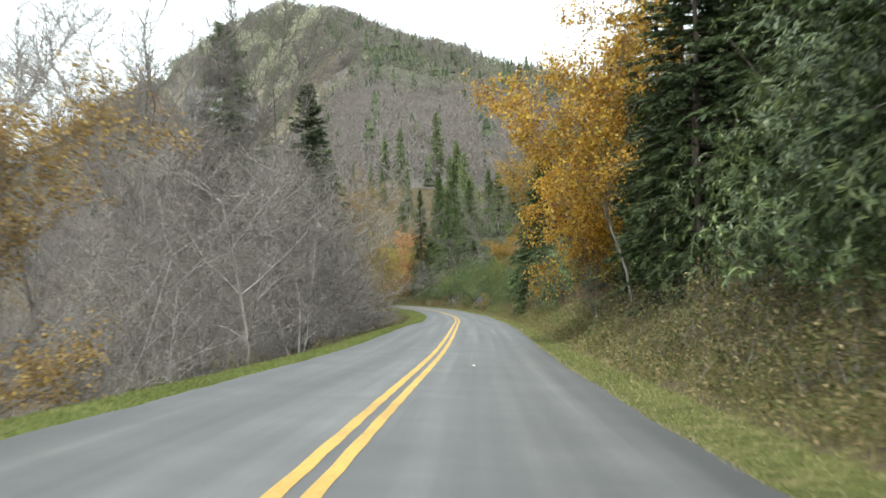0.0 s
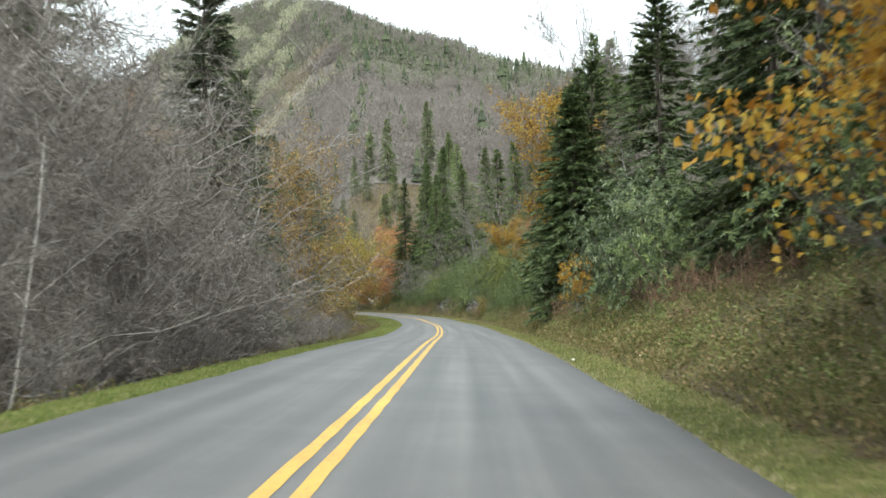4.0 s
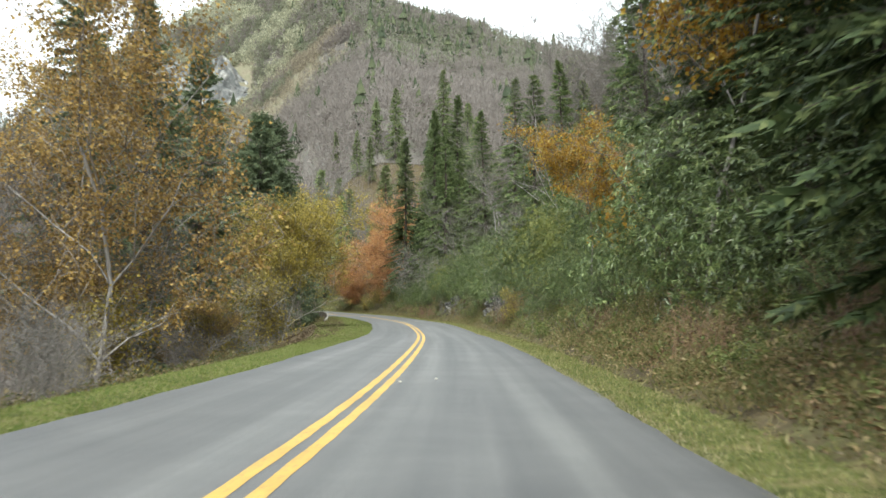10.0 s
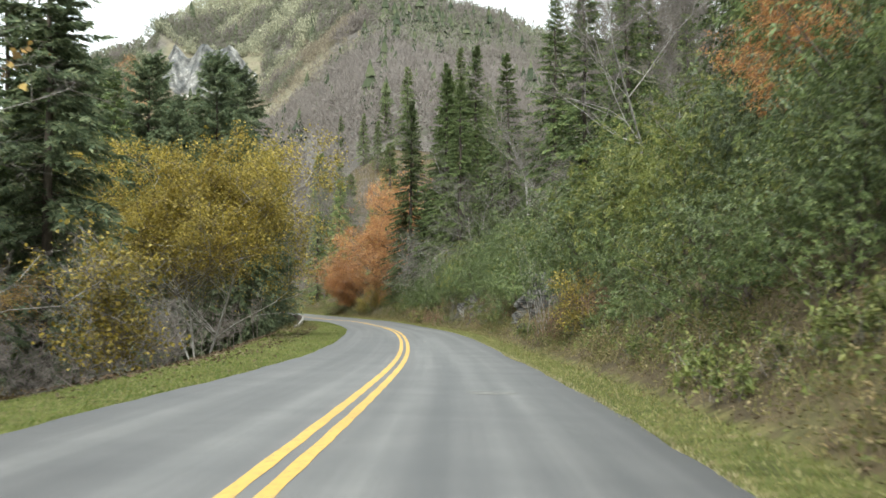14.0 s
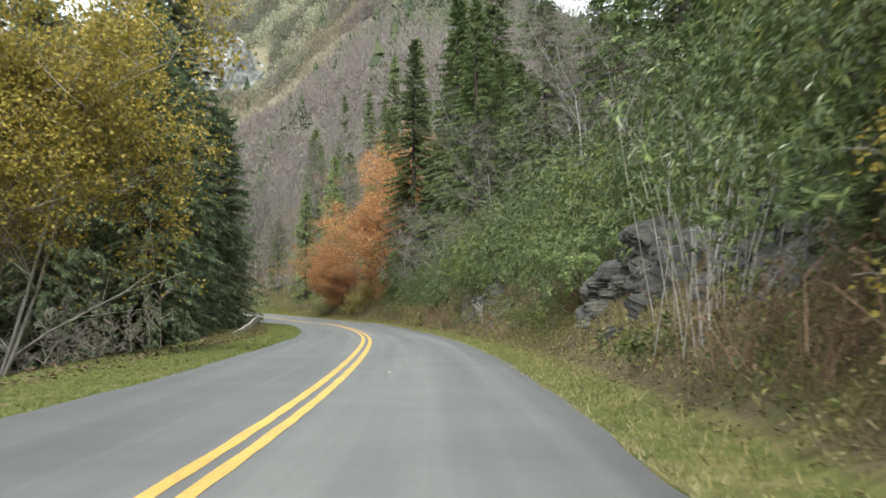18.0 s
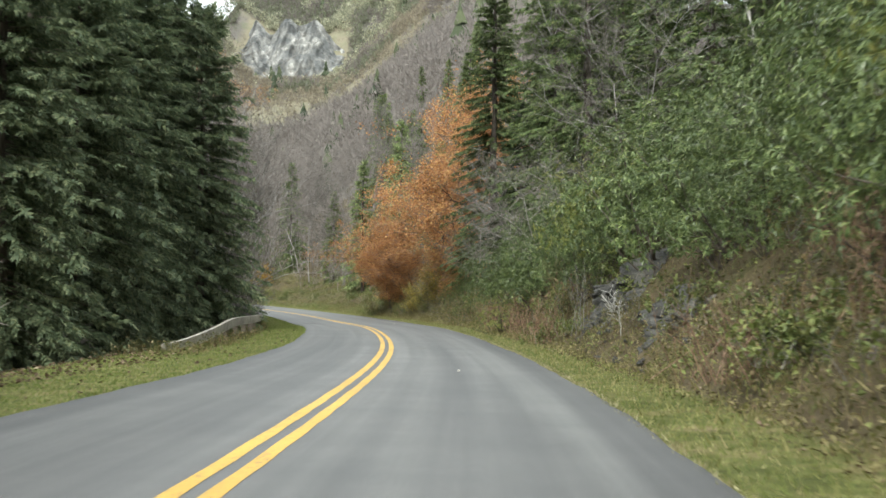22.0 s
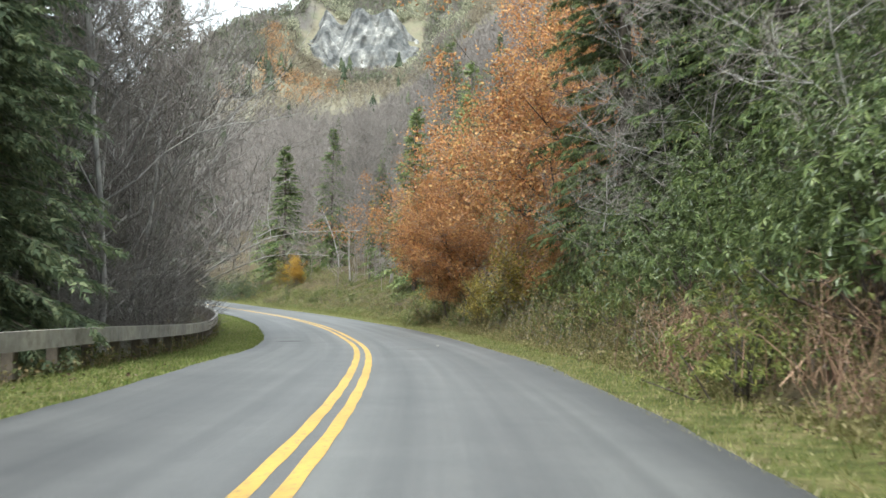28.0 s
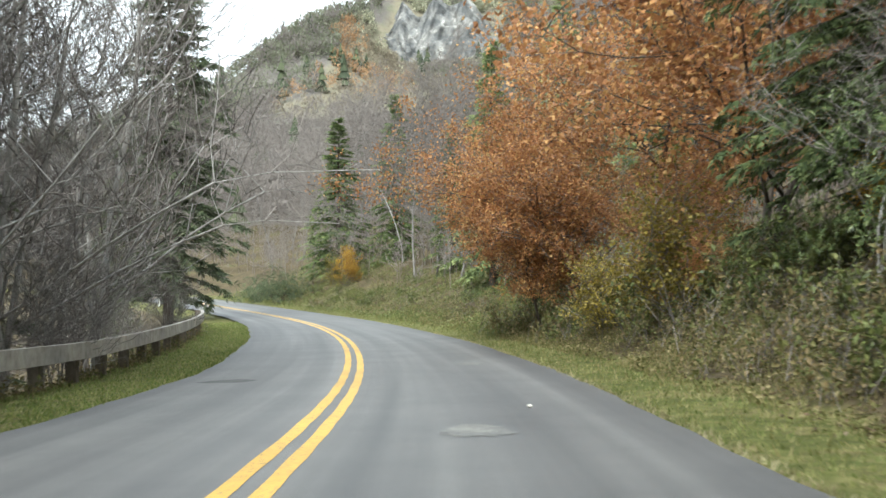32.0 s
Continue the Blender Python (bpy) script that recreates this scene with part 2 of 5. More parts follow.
def ground_material():
    """Forest floor; mown turf where the verge is, with a ragged edge between."""
    m, n, l, b = material("forest_soil", 0.95, 0.1)
    a, c, e = noise_node(n, l, 0.35, 5.0), noise_node(n, l, 4.0, 6.0, 0.7), noise_node(n, l, 1.3, 6.0, 0.7)
    r1 = ramp(n, [(0.3, (0.06, 0.05, 0.032)), (0.55, (0.115, 0.092, 0.055)), (0.75, (0.105, 0.115, 0.045))])
    r2 = ramp(n, [(0.3, (0.4, 0.38, 0.36)), (0.7, (1.3, 1.25, 1.2))])
    r3 = ramp(n, [(0.3, (0.06, 0.07, 0.024)), (0.48, (0.11, 0.12, 0.04)), (0.62, (0.18, 0.16, 0.075)), (0.78, (0.25, 0.21, 0.12))])
    l.new(a.outputs["Fac"], r1.inputs[0])
    l.new(c.outputs["Fac"], r2.inputs[0])
    l.new(e.outputs["Fac"], r3.inputs[0])
    at = n.new("ShaderNodeAttribute")
    at.attribute_name = "turf"
    add = n.new("ShaderNodeMath")
    add.operation = "MULTIPLY_ADD"
    l.new(e.outputs["Fac"], add.inputs[0])
    add.inputs[1].default_value = 0.9
    l.new(at.outputs["Fac"], add.inputs[2])
    k = ramp(n, [(0.86, (0, 0, 0)), (1.0, (1, 1, 1))])
    l.new(add.outputs[0], k.inputs[0])
    base = mixed(n, l, k.outputs[0], r1.outputs[0], r3.outputs[0])
    l.new(mixed(n, l, 0.8, base, r2.outputs[0], "MULTIPLY"), b.inputs["Base Color"])
    bumped(n, l, b, c.outputs["Fac"], 0.8, 0.1)
    return m


def asphalt_material():
    m, n, l, b = material("worn_asphalt", 0.57, 0.45)
    grain = noise_node(n, l, 60.0, 3.0, 0.8)
    blot = noise_node(n, l, 0.5, 5.0, 0.65)
    # wear along the lanes: u across in metres is stored in the map
    uv = n.new("ShaderNodeUVMap")
    mp = n.new("ShaderNodeMapping")
    mp.inputs["Scale"].default_value = (1.6, 0.02, 1)
    streak = n.new("ShaderNodeTexNoise")
    streak.inputs["Scale"].default_value, streak.inputs["Detail"].default_value = 1.3, 4.0
    l.new(uv.outputs[0], mp.inputs[0])
    l.new(mp.outputs[0], streak.inputs["Vector"])
    r1 = ramp(n, [(0.3, (0.07, 0.07, 0.071)), (0.5, (0.104, 0.102, 0.102)), (0.7, (0.148, 0.146, 0.143))])
    r2 = ramp(n, [(0.3, (0.74, 0.74, 0.75)), (0.7, (1.18, 1.17, 1.15))])
    r3 = ramp(n, [(0.3, (0.6, 0.6, 0.6)), (0.7, (1.4, 1.4, 1.4))])
    l.new(streak.outputs["Fac"], r1.inputs[0])
    l.new(blot.outputs["Fac"], r2.inputs[0])
    l.new(grain.outputs["Fac"], r3.inputs[0])
    c = mixed(n, l, 0.8, r1.outputs[0], r2.outputs[0], "MULTIPLY")
    sep = n.new("ShaderNodeSeparateXYZ")
    l.new(uv.outputs[0], sep.inputs[0])
    mr = n.new("ShaderNodeMapRange")
    mr.inputs[1].default_value, mr.inputs[2].default_value = -LEFT, RIGHT
    l.new(sep.outputs[0], mr.inputs[0])
    # track and edge wear, with the left lane darkened to paint a vignette
    lanes = ramp(n, [(0.0, (0.64, 0.64, 0.66)), (0.12, (0.86, 0.86, 0.87)), (0.26, (0.76, 0.76, 0.77)), (0.38, (0.96, 0.96, 0.97)), (0.56, (1.0, 1.0, 1.0)), (0.72, (0.86, 0.86, 0.87)), (0.86, (0.98, 0.98, 0.98)), (0.95, (0.8, 0.8, 0.82)), (1.0, (0.55, 0.55, 0.57))])
    l.new(mr.outputs[0], lanes.inputs[0])
    c = mixed(n, l, 0.9, c, lanes.outputs[0], "MULTIPLY")
    l.new(mixed(n, l, 0.55, c, r3.outputs[0], "MULTIPLY"), b.inputs["Base Color"])
    bumped(n, l, b, grain.outputs["Fac"], 0.35, 0.006)
    return m


def paint_material():
    m, n, l, b = material("yellow_road_paint", 0.6, 0.35)
    t, e = noise_node(n, l, 14.0, 6.0, 0.75), noise_node(n, l, 0.35, 3.0)
    r = ramp(n, [(0.33, (0.17, 0.145, 0.1)), (0.45, (0.55, 0.33, 0.06)), (0.7, (0.63, 0.39, 0.08))])
    l.new(t.outputs["Fac"], r.inputs[0])
    r2 = ramp(n, [(0.3, (0.78, 0.78, 0.8)), (0.7, (1.1, 1.1, 1.05))])
    l.new(e.outputs["Fac"], r2.inputs[0])
    l.new(mixed(n, l, 1.0, r.outputs[0], r2.outputs[0], "MULTIPLY"), b.inputs["Base Color"])
    return m


def speckled(name, stops, scale, rough=0.85, bump=0.6, depth=0.05, detail=8.0, spec=0.25):
    m, n, l, b = material(name, rough, spec)
    t = noise_node(n, l, scale, detail, 0.7)
    r = ramp(n, stops)
    l.new(t.outputs["Fac"], r.inputs[0])
    v = noise_node(n, l, scale * 0.13, 3.0)
    r2 = ramp(n, [(0.3, (0.7, 0.7, 0.72)), (0.7, (1.2, 1.18, 1.12))])
    l.new(v.outputs["Fac"], r2.inputs[0])
    l.new(mixed(n, l, 1.0, r.outputs[0], r2.outputs[0], "MULTIPLY"), b.inputs["Base Color"])
    bumped(n, l, b, t.outputs["Fac"], bump, depth)
    return m


M_SOIL, M_ASPHALT, M_PAINT = ground_material(), asphalt_material(), paint_material()
M_ROCK = speckled("lichened_rock", [(0.28, (0.03, 0.029, 0.028)), (0.48, (0.075, 0.073, 0.07)), (0.64, (0.145, 0.138, 0.126)), (0.8, (0.3, 0.285, 0.25))], 2.6, 0.85, 1.0, 0.12)
M_CLIFF = speckled("cliff_rock", [(0.3, (0.08, 0.084, 0.088)), (0.46, (0.16, 0.165, 0.168)), (0.57, (0.29, 0.288, 0.28)), (0.66, (0.6, 0.59, 0.57))], 0.13, 0.85, 0.9, 1.2)
M_PATCH = speckled("pale_patching", [(0.3, (0.11, 0.11, 0.108)), (0.6, (0.21, 0.208, 0.204)), (0.85, (0.33, 0.325, 0.315))], 22.0, 0.85, 0.4, 0.01)
M_TAR = speckled("dark_patching", [(0.3, (0.05, 0.05, 0.052)), (0.7, (0.1, 0.1, 0.102))], 12.0, 0.7, 0.4, 0.01)
M_STEEL = speckled("weathered_rail_timber", [(0.3, (0.2, 0.18, 0.16)), (0.5, (0.33, 0.31, 0.285)), (0.75, (0.46, 0.44, 0.41))], 4.0, 0.75, 0.4, 0.01)
M_POST = speckled("dark_post_timber", [(0.3, (0.06, 0.05, 0.042)), (0.7, (0.17, 0.145, 0.12))], 6.0, 0.85, 0.5, 0.01)
M_STONE = speckled("pale_stone", [(0.3, (0.35, 0.33, 0.3)), (0.7, (0.7, 0.68, 0.64))], 20.0, 0.85, 0.4, 0.01)
M_WHITE = speckled("white_post_paint", [(0.3, (0.68, 0.68, 0.67)), (0.7, (0.82, 0.82, 0.8))], 8.0, 0.6, 0.2, 0.005)


def mountain_material():
    """Woodland floor, with sunlit patches painted in by a masked tawny ramp."""
    m, n, l, b = material("mountain_slope", 0.95, 0.08)
    t, f = noise_node(n, l, 0.02, 6.0, 0.65), noise_node(n, l, 0.25, 5.0, 0.7)
    wood = ramp(n, [(0.3, (0.125, 0.112, 0.104)), (0.5, (0.16, 0.146, 0.134)), (0.7, (0.15, 0.155, 0.11))])
    l.new(f.outputs["Fac"], wood.inputs[0])
    sunlit_mead = ramp(n, [(0.3, (0.15, 0.135, 0.1)), (0.45, (0.23, 0.205, 0.15)), (0.58, (0.205, 0.195, 0.135)), (0.75, (0.15, 0.15, 0.105))])
    l.new(f.outputs["Fac"], sunlit_mead.inputs[0])
    at = n.new("ShaderNodeAttribute")
    at.attribute_name = "sunlit_patch"
    add = n.new("ShaderNodeMath")
    add.operation = "MULTIPLY_ADD"
    add.inputs[1].default_value, add.inputs[2].default_value = 0.9, -0.45
    l.new(t.outputs["Fac"], add.inputs[0])
    s = n.new("ShaderNodeMath")
    l.new(add.outputs[0], s.inputs[0])
    l.new(at.outputs["Fac"], s.inputs[1])
    k = ramp(n, [(0.35, (0, 0, 0)), (0.6, (1, 1, 1))])
    l.new(s.outputs[0], k.inputs[0])
    l.new(mixed(n, l, k.outputs[0], wood.outputs[0], sunlit_mead.outputs[0]), b.inputs["Base Color"])
    bumped(n, l, b, f.outputs["Fac"], 0.9, 1.5)
    return m


M_MOUNTAIN = mountain_material()


# ---- mesh helpers ----
def tri_mesh(name, verts, tris, mat, smooth=False):
    """A mesh of triangles from arrays."""
    v, t = np.asarray(verts, np.float32).reshape(-1, 3), np.asarray(tris, np.int32).reshape(-1, 3)
    me = bpy.data.meshes.new(name)
    me.vertices.add(len(v))
    me.vertices.foreach_set("co", v.ravel())
    me.loops.add(t.size)
    me.loops.foreach_set("vertex_index", t.ravel())
    me.polygons.add(len(t))
    me.polygons.foreach_set("loop_start", np.arange(0, t.size, 3, dtype=np.int32))
    me.polygons.foreach_set("use_smooth", np.full(len(t), smooth))
    me.update(calc_edges=True)
    me.materials.append(mat)
    return me


def grid_tris(rows, cols):
    a = (np.arange(rows - 1)[:, None] * cols + np.arange(cols - 1)).ravel()
    return np.concatenate([np.stack([a, a + 1, a + cols + 1], 1), np.stack([a, a + cols + 1, a + cols], 1)])


def joined(pieces):
    """Several (verts, tris) as one."""
    vs, ts, at = [], [], 0
    for v, t in pieces:
        v, t = np.asarray(v).reshape(-1, 3), np.asarray(t).reshape(-1, 3)
        vs.append(v), ts.append(t + at)
        at += len(v)
    return np.concatenate(vs), np.concatenate(ts)


def part(name, mesh, parent, label=""):
    ob = new(name, mesh)
    ob.parent = parent
    return tagged(ob, label)


def unit(v):
    return v / np.maximum(np.linalg.norm(v, axis=-1, keepdims=True), 1e-9)


def tubes(p, q, r, s, sides=4):
    """Tapered tubes from p to q with radii r and s, as arrays."""
    p, q = np.asarray(p, float), np.asarray(q, float)
    d = unit(q - p)
    a = unit(np.cross(d, np.where(np.abs(d[:, 2:3]) > 0.9, [[1.0, 0, 0]], [[0, 0, 1.0]])))
    b = np.cross(d, a)
    ang = np.arange(sides) * 2 * np.pi / sides
    ring = np.cos(ang)[None, :, None] * a[:, None] + np.sin(ang)[None, :, None] * b[:, None]
    v = np.concatenate([p[:, None] + ring * np.asarray(r)[:, None, None], q[:, None] + ring * np.asarray(s)[:, None, None]], 1)
    i = np.arange(sides)
    j = (i + 1) % sides
    one = np.concatenate([np.stack([i, j, j + sides], 1), np.stack([i, j + sides, i + sides], 1)])
    t = one[None] + (np.arange(len(p)) * 2 * sides)[:, None, None]
    return v.reshape(-1, 3), t.reshape(-1, 3)


def blades(p, d, length, width, rng, droop=0.0):
    """Thin pointed slivers from p along d, one triangle each."""
    d = unit(d)
    side = unit(np.cross(d, unit(rng.normal(size=d.shape)))) * (np.asarray(width) / 2).reshape(-1, 1)
    tip = p + d * np.asarray(length).reshape(-1, 1)
    tip[:, 2] -= droop * np.asarray(length)
    v = np.stack([p - side, p + side, tip], 1)
    return v.reshape(-1, 3), np.arange(len(p) * 3).reshape(-1, 3)


def leaves(p, d, up, length, width):
    """Leaves as folded diamonds along d, two triangles each."""
    d, length, width = unit(d), np.asarray(length).reshape(-1, 1), np.asarray(width).reshape(-1, 1)
    side = unit(np.cross(d, up))
    nor = np.cross(side, d)
    mid = p + d * length * 0.52
    v = np.stack([p, mid + side * width / 2 + nor * width * 0.18, p + d * length - nor * length * 0.12, mid - side * width / 2 + nor * width * 0.18], 1)
    k = np.arange(len(p))[:, None] * 4
    return v.reshape(-1, 3), np.concatenate([k + [0, 1, 2], k + [0, 2, 3]], 0)


def lobed(p, d, up, size):
    """Broad lobed leaves of four triangles each."""
    d, size = unit(d), np.asarray(size).reshape(-1, 1)
    side = unit(np.cross(d, up))
    nor = np.cross(side, d)
    pts = [(0, 0, 0), (0.35, 0.5, 0.1), (0.62, 0.28, 0.02), (1.0, 0.0, -0.15), (0.62, -0.28, 0.02), (0.35, -0.5, 0.1)]
    v = np.stack([p + d * size * a + side * size * b + nor * size * c for a, b, c in pts], 1)
    k = np.arange(len(p))[:, None] * 6
    return v.reshape(-1, 3), np.concatenate([k + f for f in ([0, 1, 2], [0, 2, 3], [0, 3, 4], [0, 4, 5])], 0)


# ---- the road's line: metres along y, its middle x, its height ----
ROAD = [
    (-12, -2.12, 0.71), (0, -1.20, 0.06), (12, -0.24, -0.58), (24, 0.78, -1.21), (36, 1.82, -1.80),
    (48, 2.83, -2.30), (60, 3.80, -2.75), (72, 4.72, -3.23), (84, 5.62, -3.76), (96, 6.51, -4.35),
    (108, 7.32, -4.89), (120, 8.03, -5.36), (132, 8.63, -5.83), (144, 9.13, -6.32), (156, 9.50, -6.82),
    (168, 9.68, -7.26), (180, 9.66, -7.62), (192, 9.43, -7.97), (204, 8.96, -8.36), (216, 8.12, -8.74),
    (228, 6.80, -9.06), (240, 4.97, -9.36), (252, 2.67, -9.75), (262, 0.29, -10.02), (272, -2.52, -10.18),
    (282, -5.82, -10.32), (292, -9.67, -10.43), (302, -14.14, -10.52), (322, -25.06, -10.50), (342, -38.79, -10.21),
    (352, -46.73, -10.04),
]


def smooth_curve(x, y, q):
    """A natural cubic through (x, y), read at q."""
    k = len(x)
    h, a, b = np.diff(x), np.eye(len(x)), np.zeros(len(x))
    for i in range(1, k - 1):
        a[i, i - 1 : i + 2] = h[i - 1], 2 * (h[i - 1] + h[i]), h[i]
        b[i] = 6 * ((y[i + 1] - y[i]) / h[i] - (y[i] - y[i - 1]) / h[i - 1])
    m = np.linalg.solve(a, b)
    i = np.clip(np.searchsorted(x, q) - 1, 0, k - 2)
    t, u = q - x[i], x[i + 1] - q
    return (m[i] * u**3 + m[i + 1] * t**3) / (6 * h[i]) + (y[i] / h[i] - m[i] * h[i] / 6) * u + (y[i + 1] / h[i] - m[i + 1] * h[i] / 6) * t


_k = np.array(ROAD, float)
_y = np.arange(-12, 350.1, 0.5)
_line = np.stack([smooth_curve(_k[:, 0], _k[:, 1], _y), _y, smooth_curve(_k[:, 0], _k[:, 2], _y)], 1)
_back = _line[0] + (_line[0] - _line[2]) * np.arange(150, 0, -1)[:, None]
_ahead, _turn = [_line[-1]], math.atan2(-(_line[-1] - _line[-3])[0], (_line[-1] - _line[-3])[1])
for _i in range(600):
    _turn = min(_turn + 0.006, 1.9)
    _ahead.append(_ahead[-1] + 0.5 * np.array([-math.sin(_turn), math.cos(_turn), 0.015]))
LINE = np.concatenate([_back, _line, np.array(_ahead[1:])])
_step = np.linalg.norm(np.diff(LINE, axis=0), axis=1)
ALONG = np.concatenate([[0], np.cumsum(_step)])
ALONG -= ALONG[150 + 24]  # zero where y is zero
_t = unit(np.gradient(LINE[:, :2], axis=0))
NORMAL = np.stack([_t[:, 1], -_t[:, 0]], 1)
BANK = np.interp(ALONG, [-100, 30, 100, 235, 262, 285], [-0.056, -0.056, -0.008, -0.006, 0.03, 0.0])


def on_road(s, o, lift=0.0):
    """The place at s metres along the road and o metres right of its middle, on the carriageway's plane."""
    s, o = np.broadcast_arrays(np.asarray(s, float), np.asarray(o, float))
    c = [np.interp(s, ALONG, a) for a in (LINE[:, 0], LINE[:, 1], LINE[:, 2], NORMAL[:, 0], NORMAL[:, 1], BANK)]
    crown = -0.012 * np.abs(o)
    return np.stack([c[0] + c[3] * o, c[1] + c[4] * o, c[2] + c[5] * np.clip(o, -LEFT, RIGHT) + crown * 0 + lift], -1)


def lump(x, y, size, seed=0.0):
    """Cheap smooth unevenness between about -1 and 1."""
    u, v = x / size + seed, y / size + seed * 1.7
    return (np.sin(u * 1.3 + 1.7 * np.sin(v * 0.9)) + np.sin(v * 1.7 + 1.3 * np.sin(u * 1.1 + 2)) + 0.5 * np.sin(2.9 * u - 2.3 * v)) / 2.5


def profile(s, o, x, y):
    """How high the ground lies above the road's middle, at s along it and o to its right."""
    bank = np.interp(s, ALONG, BANK)
    e = np.maximum(o - RIGHT, 0)
    verge = np.interp(s, [0, 60, 120, 200, 260, 400], [1.2, 1.3, 1.1, 1.5, 1.7, 2.5])
    steep = np.interp(s, [0, 70, 110, 135, 220, 245, 275, 400], [0.5, 0.5, 0.55, 0.95, 1.0, 0.6, 0.34, 0.26])
    upper, top = np.interp(s, [235, 280], [0.62, 0.24]), np.interp(s, [235, 290], [0.28, 0.2])
    b = np.maximum(e - verge, 0)
    up = 0.03 * np.minimum(e, verge) + steep * np.minimum(b, 5) + upper * np.clip(b - 5, 0, 26) + top * np.clip(b - 31, 0, 40)
    up = up + np.clip(b / 3, 0, 1) * 0.25 * lump(x, y, 1.9) + np.clip(b / 15, 0, 1) * 1.2 * lump(x, y, 9, 3.0)
    e = np.maximum(-o - LEFT, 0)
    wide = np.interp(s, [0, 80, 100, 134, 160, 187, 215, 235, 400], [1.3, 1.3, 1.8, 2.0, 3.5, 4.5, 4.6, 2.4, 2.0])
    b = np.maximum(e - wide, 0)
    down = -0.05 * np.minimum(e, wide) - 0.42 * np.minimum(b, 22) - 0.08 * np.clip(b - 22, 0, 50) + 0.2 * np.clip(b - 130, 0, 120)
    down = down + np.clip(b / 4, 0, 1) * 0.3 * lump(x, y, 2.3, 5.0) + np.clip(b / 15, 0, 1) * 0.8 * lump(x, y, 8, 7.0)
    return np.where(o >= 0, up + bank * np.minimum(o, RIGHT), down + bank * np.maximum(o, -LEFT))


# the mountain's crest in the plan: x, its y, its height
CREST = [(-330, 640, 10), (-230, 655, 36), (-162, 690, 66), (-148, 712, 83), (-120, 735, 108), (-97, 800, 141), (-77, 815, 154), (-55, 825, 166), (-6, 775, 145), (26, 735, 123), (73, 728, 111), (130, 705, 92), (330, 690, 50)]
_c = np.array(CREST, float)


def mountain(x, y):
    """The mountain's face: it climbs to the crest, hollow on one flank and bulging on the other, and falls away behind."""
    x, y = np.asarray(x, float), np.asarray(y, float)
    back, top = np.interp(x, _c[:, 0], _c[:, 1]), np.interp(x, _c[:, 0], _c[:, 2])
    foot = np.interp(x, [-40, 5], [405, 330])
    u = (y - foot) / (back - foot)
    full = np.interp(u, [0, 0.21, 0.26, 0.49, 0.65, 1], [0, 0.27, 0.33, 0.47, 0.59, 1])
    hollow = np.interp(u, [0, 0.3, 0.55, 0.7, 0.8, 1], [0, 0.13, 0.3, 0.48, 0.62, 1])
    k = np.clip((14 - x) / 84, 0, 1)
    k = k * k * (3 - 2 * k)
    z = -8 + (top + 8) * (full * (1 - k) + hollow * k)
    z = np.where(u < 0, -8 + 0.8 * (y - foot), np.where(u > 1, top - 0.7 * (y - back), z))
    # the hollow under the cliff
    z = z - 15 * np.clip((y - 650) / 80, 0, 1) * np.clip((742 - y) / 8, 0, 1) * np.clip(1.7 - np.abs(x + 87) / 30, 0, 1)
    return z + np.clip(u * 4, 0, 1) * (2.2 * lump(x, y, 28, 1.0) + 1.1 * lump(x, y, 11, 2.0))


def sunlit_belt_at(x, y):
    """Where the sunlit belt is painted tawny under the cliff, 0 to 1."""
    patch = np.clip(0.72 + 0.5 * lump(x, y, 17, 6.0) + 0.35 * lump(x, y, 7, 2.0), 0.0, 1)
    low = 618 + 0.35 * (x + 60) + 16 * lump(x, y, 14, 7.0) + 9 * lump(x, y, 6, 1.0)
    return patch * np.clip((y - low) / 25, 0, 1) * np.clip((742 - y) / 25, 0, 1) * np.clip((2 - x + 14 * lump(x, y, 12, 5.0)) / 30, 0, 1) * np.clip((x + 135) / 20, 0, 1)


def sunlit_scrub_at(x, y):
    """Where sunlit patches are painted as yellow-green scrub on the high shoulder."""
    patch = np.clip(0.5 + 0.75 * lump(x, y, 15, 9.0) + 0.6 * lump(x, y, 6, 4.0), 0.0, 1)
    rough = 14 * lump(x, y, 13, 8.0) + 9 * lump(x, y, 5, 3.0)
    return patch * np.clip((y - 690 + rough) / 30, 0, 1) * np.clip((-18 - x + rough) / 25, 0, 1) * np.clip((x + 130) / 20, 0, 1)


def nearest(x, y):
    """For places in the plan: the metres along the road, those to its right, and the road's height there."""
    x, y = np.ravel(np.asarray(x, float)), np.ravel(np.asarray(y, float))
    s, o, z = np.empty_like(x), np.empty_like(x), np.empty_like(x)
    c = LINE[::4]
    for a in range(0, len(x), 4000):
        k = slice(a, a + 4000)
        far = (x[k, None] - c[:, 0]) ** 2 + (y[k, None] - c[:, 1]) ** 2
        i = far.argmin(1) * 4
        side = (x[k] - LINE[i, 0]) * NORMAL[i, 0] + (y[k] - LINE[i, 1]) * NORMAL[i, 1]
        s[k], z[k] = ALONG[i], LINE[i, 2]
        o[k] = np.where(side < 0, -1, 1) * np.sqrt(far.min(1))
    return s, o, z


def height(x, y):
    x, y = np.ravel(np.asarray(x, float)), np.ravel(np.asarray(y, float))
    s, o, z = nearest(x, y)
    low = z + profile(s, o, x, y)
    m = mountain(x, y)
    k = np.clip(0.5 + 0.5 * (m - low) / 14, 0, 1)
    return np.where(y > 305, low * (1 - k) + m * k + 14 * k * (1 - k) * 0.5, low)


# widths of the turf left and right, along the road
LW = ([0, 80, 100, 134, 160, 187, 215, 233, 400], [1.3, 1.3, 1.8, 1.9, 3.3, 4.4, 4.8, 2.6, 2.2])
RW = ([0, 60, 120, 200, 260, 400], [1.0, 1.1, 1.0, 1.4, 1.7, 2.5])


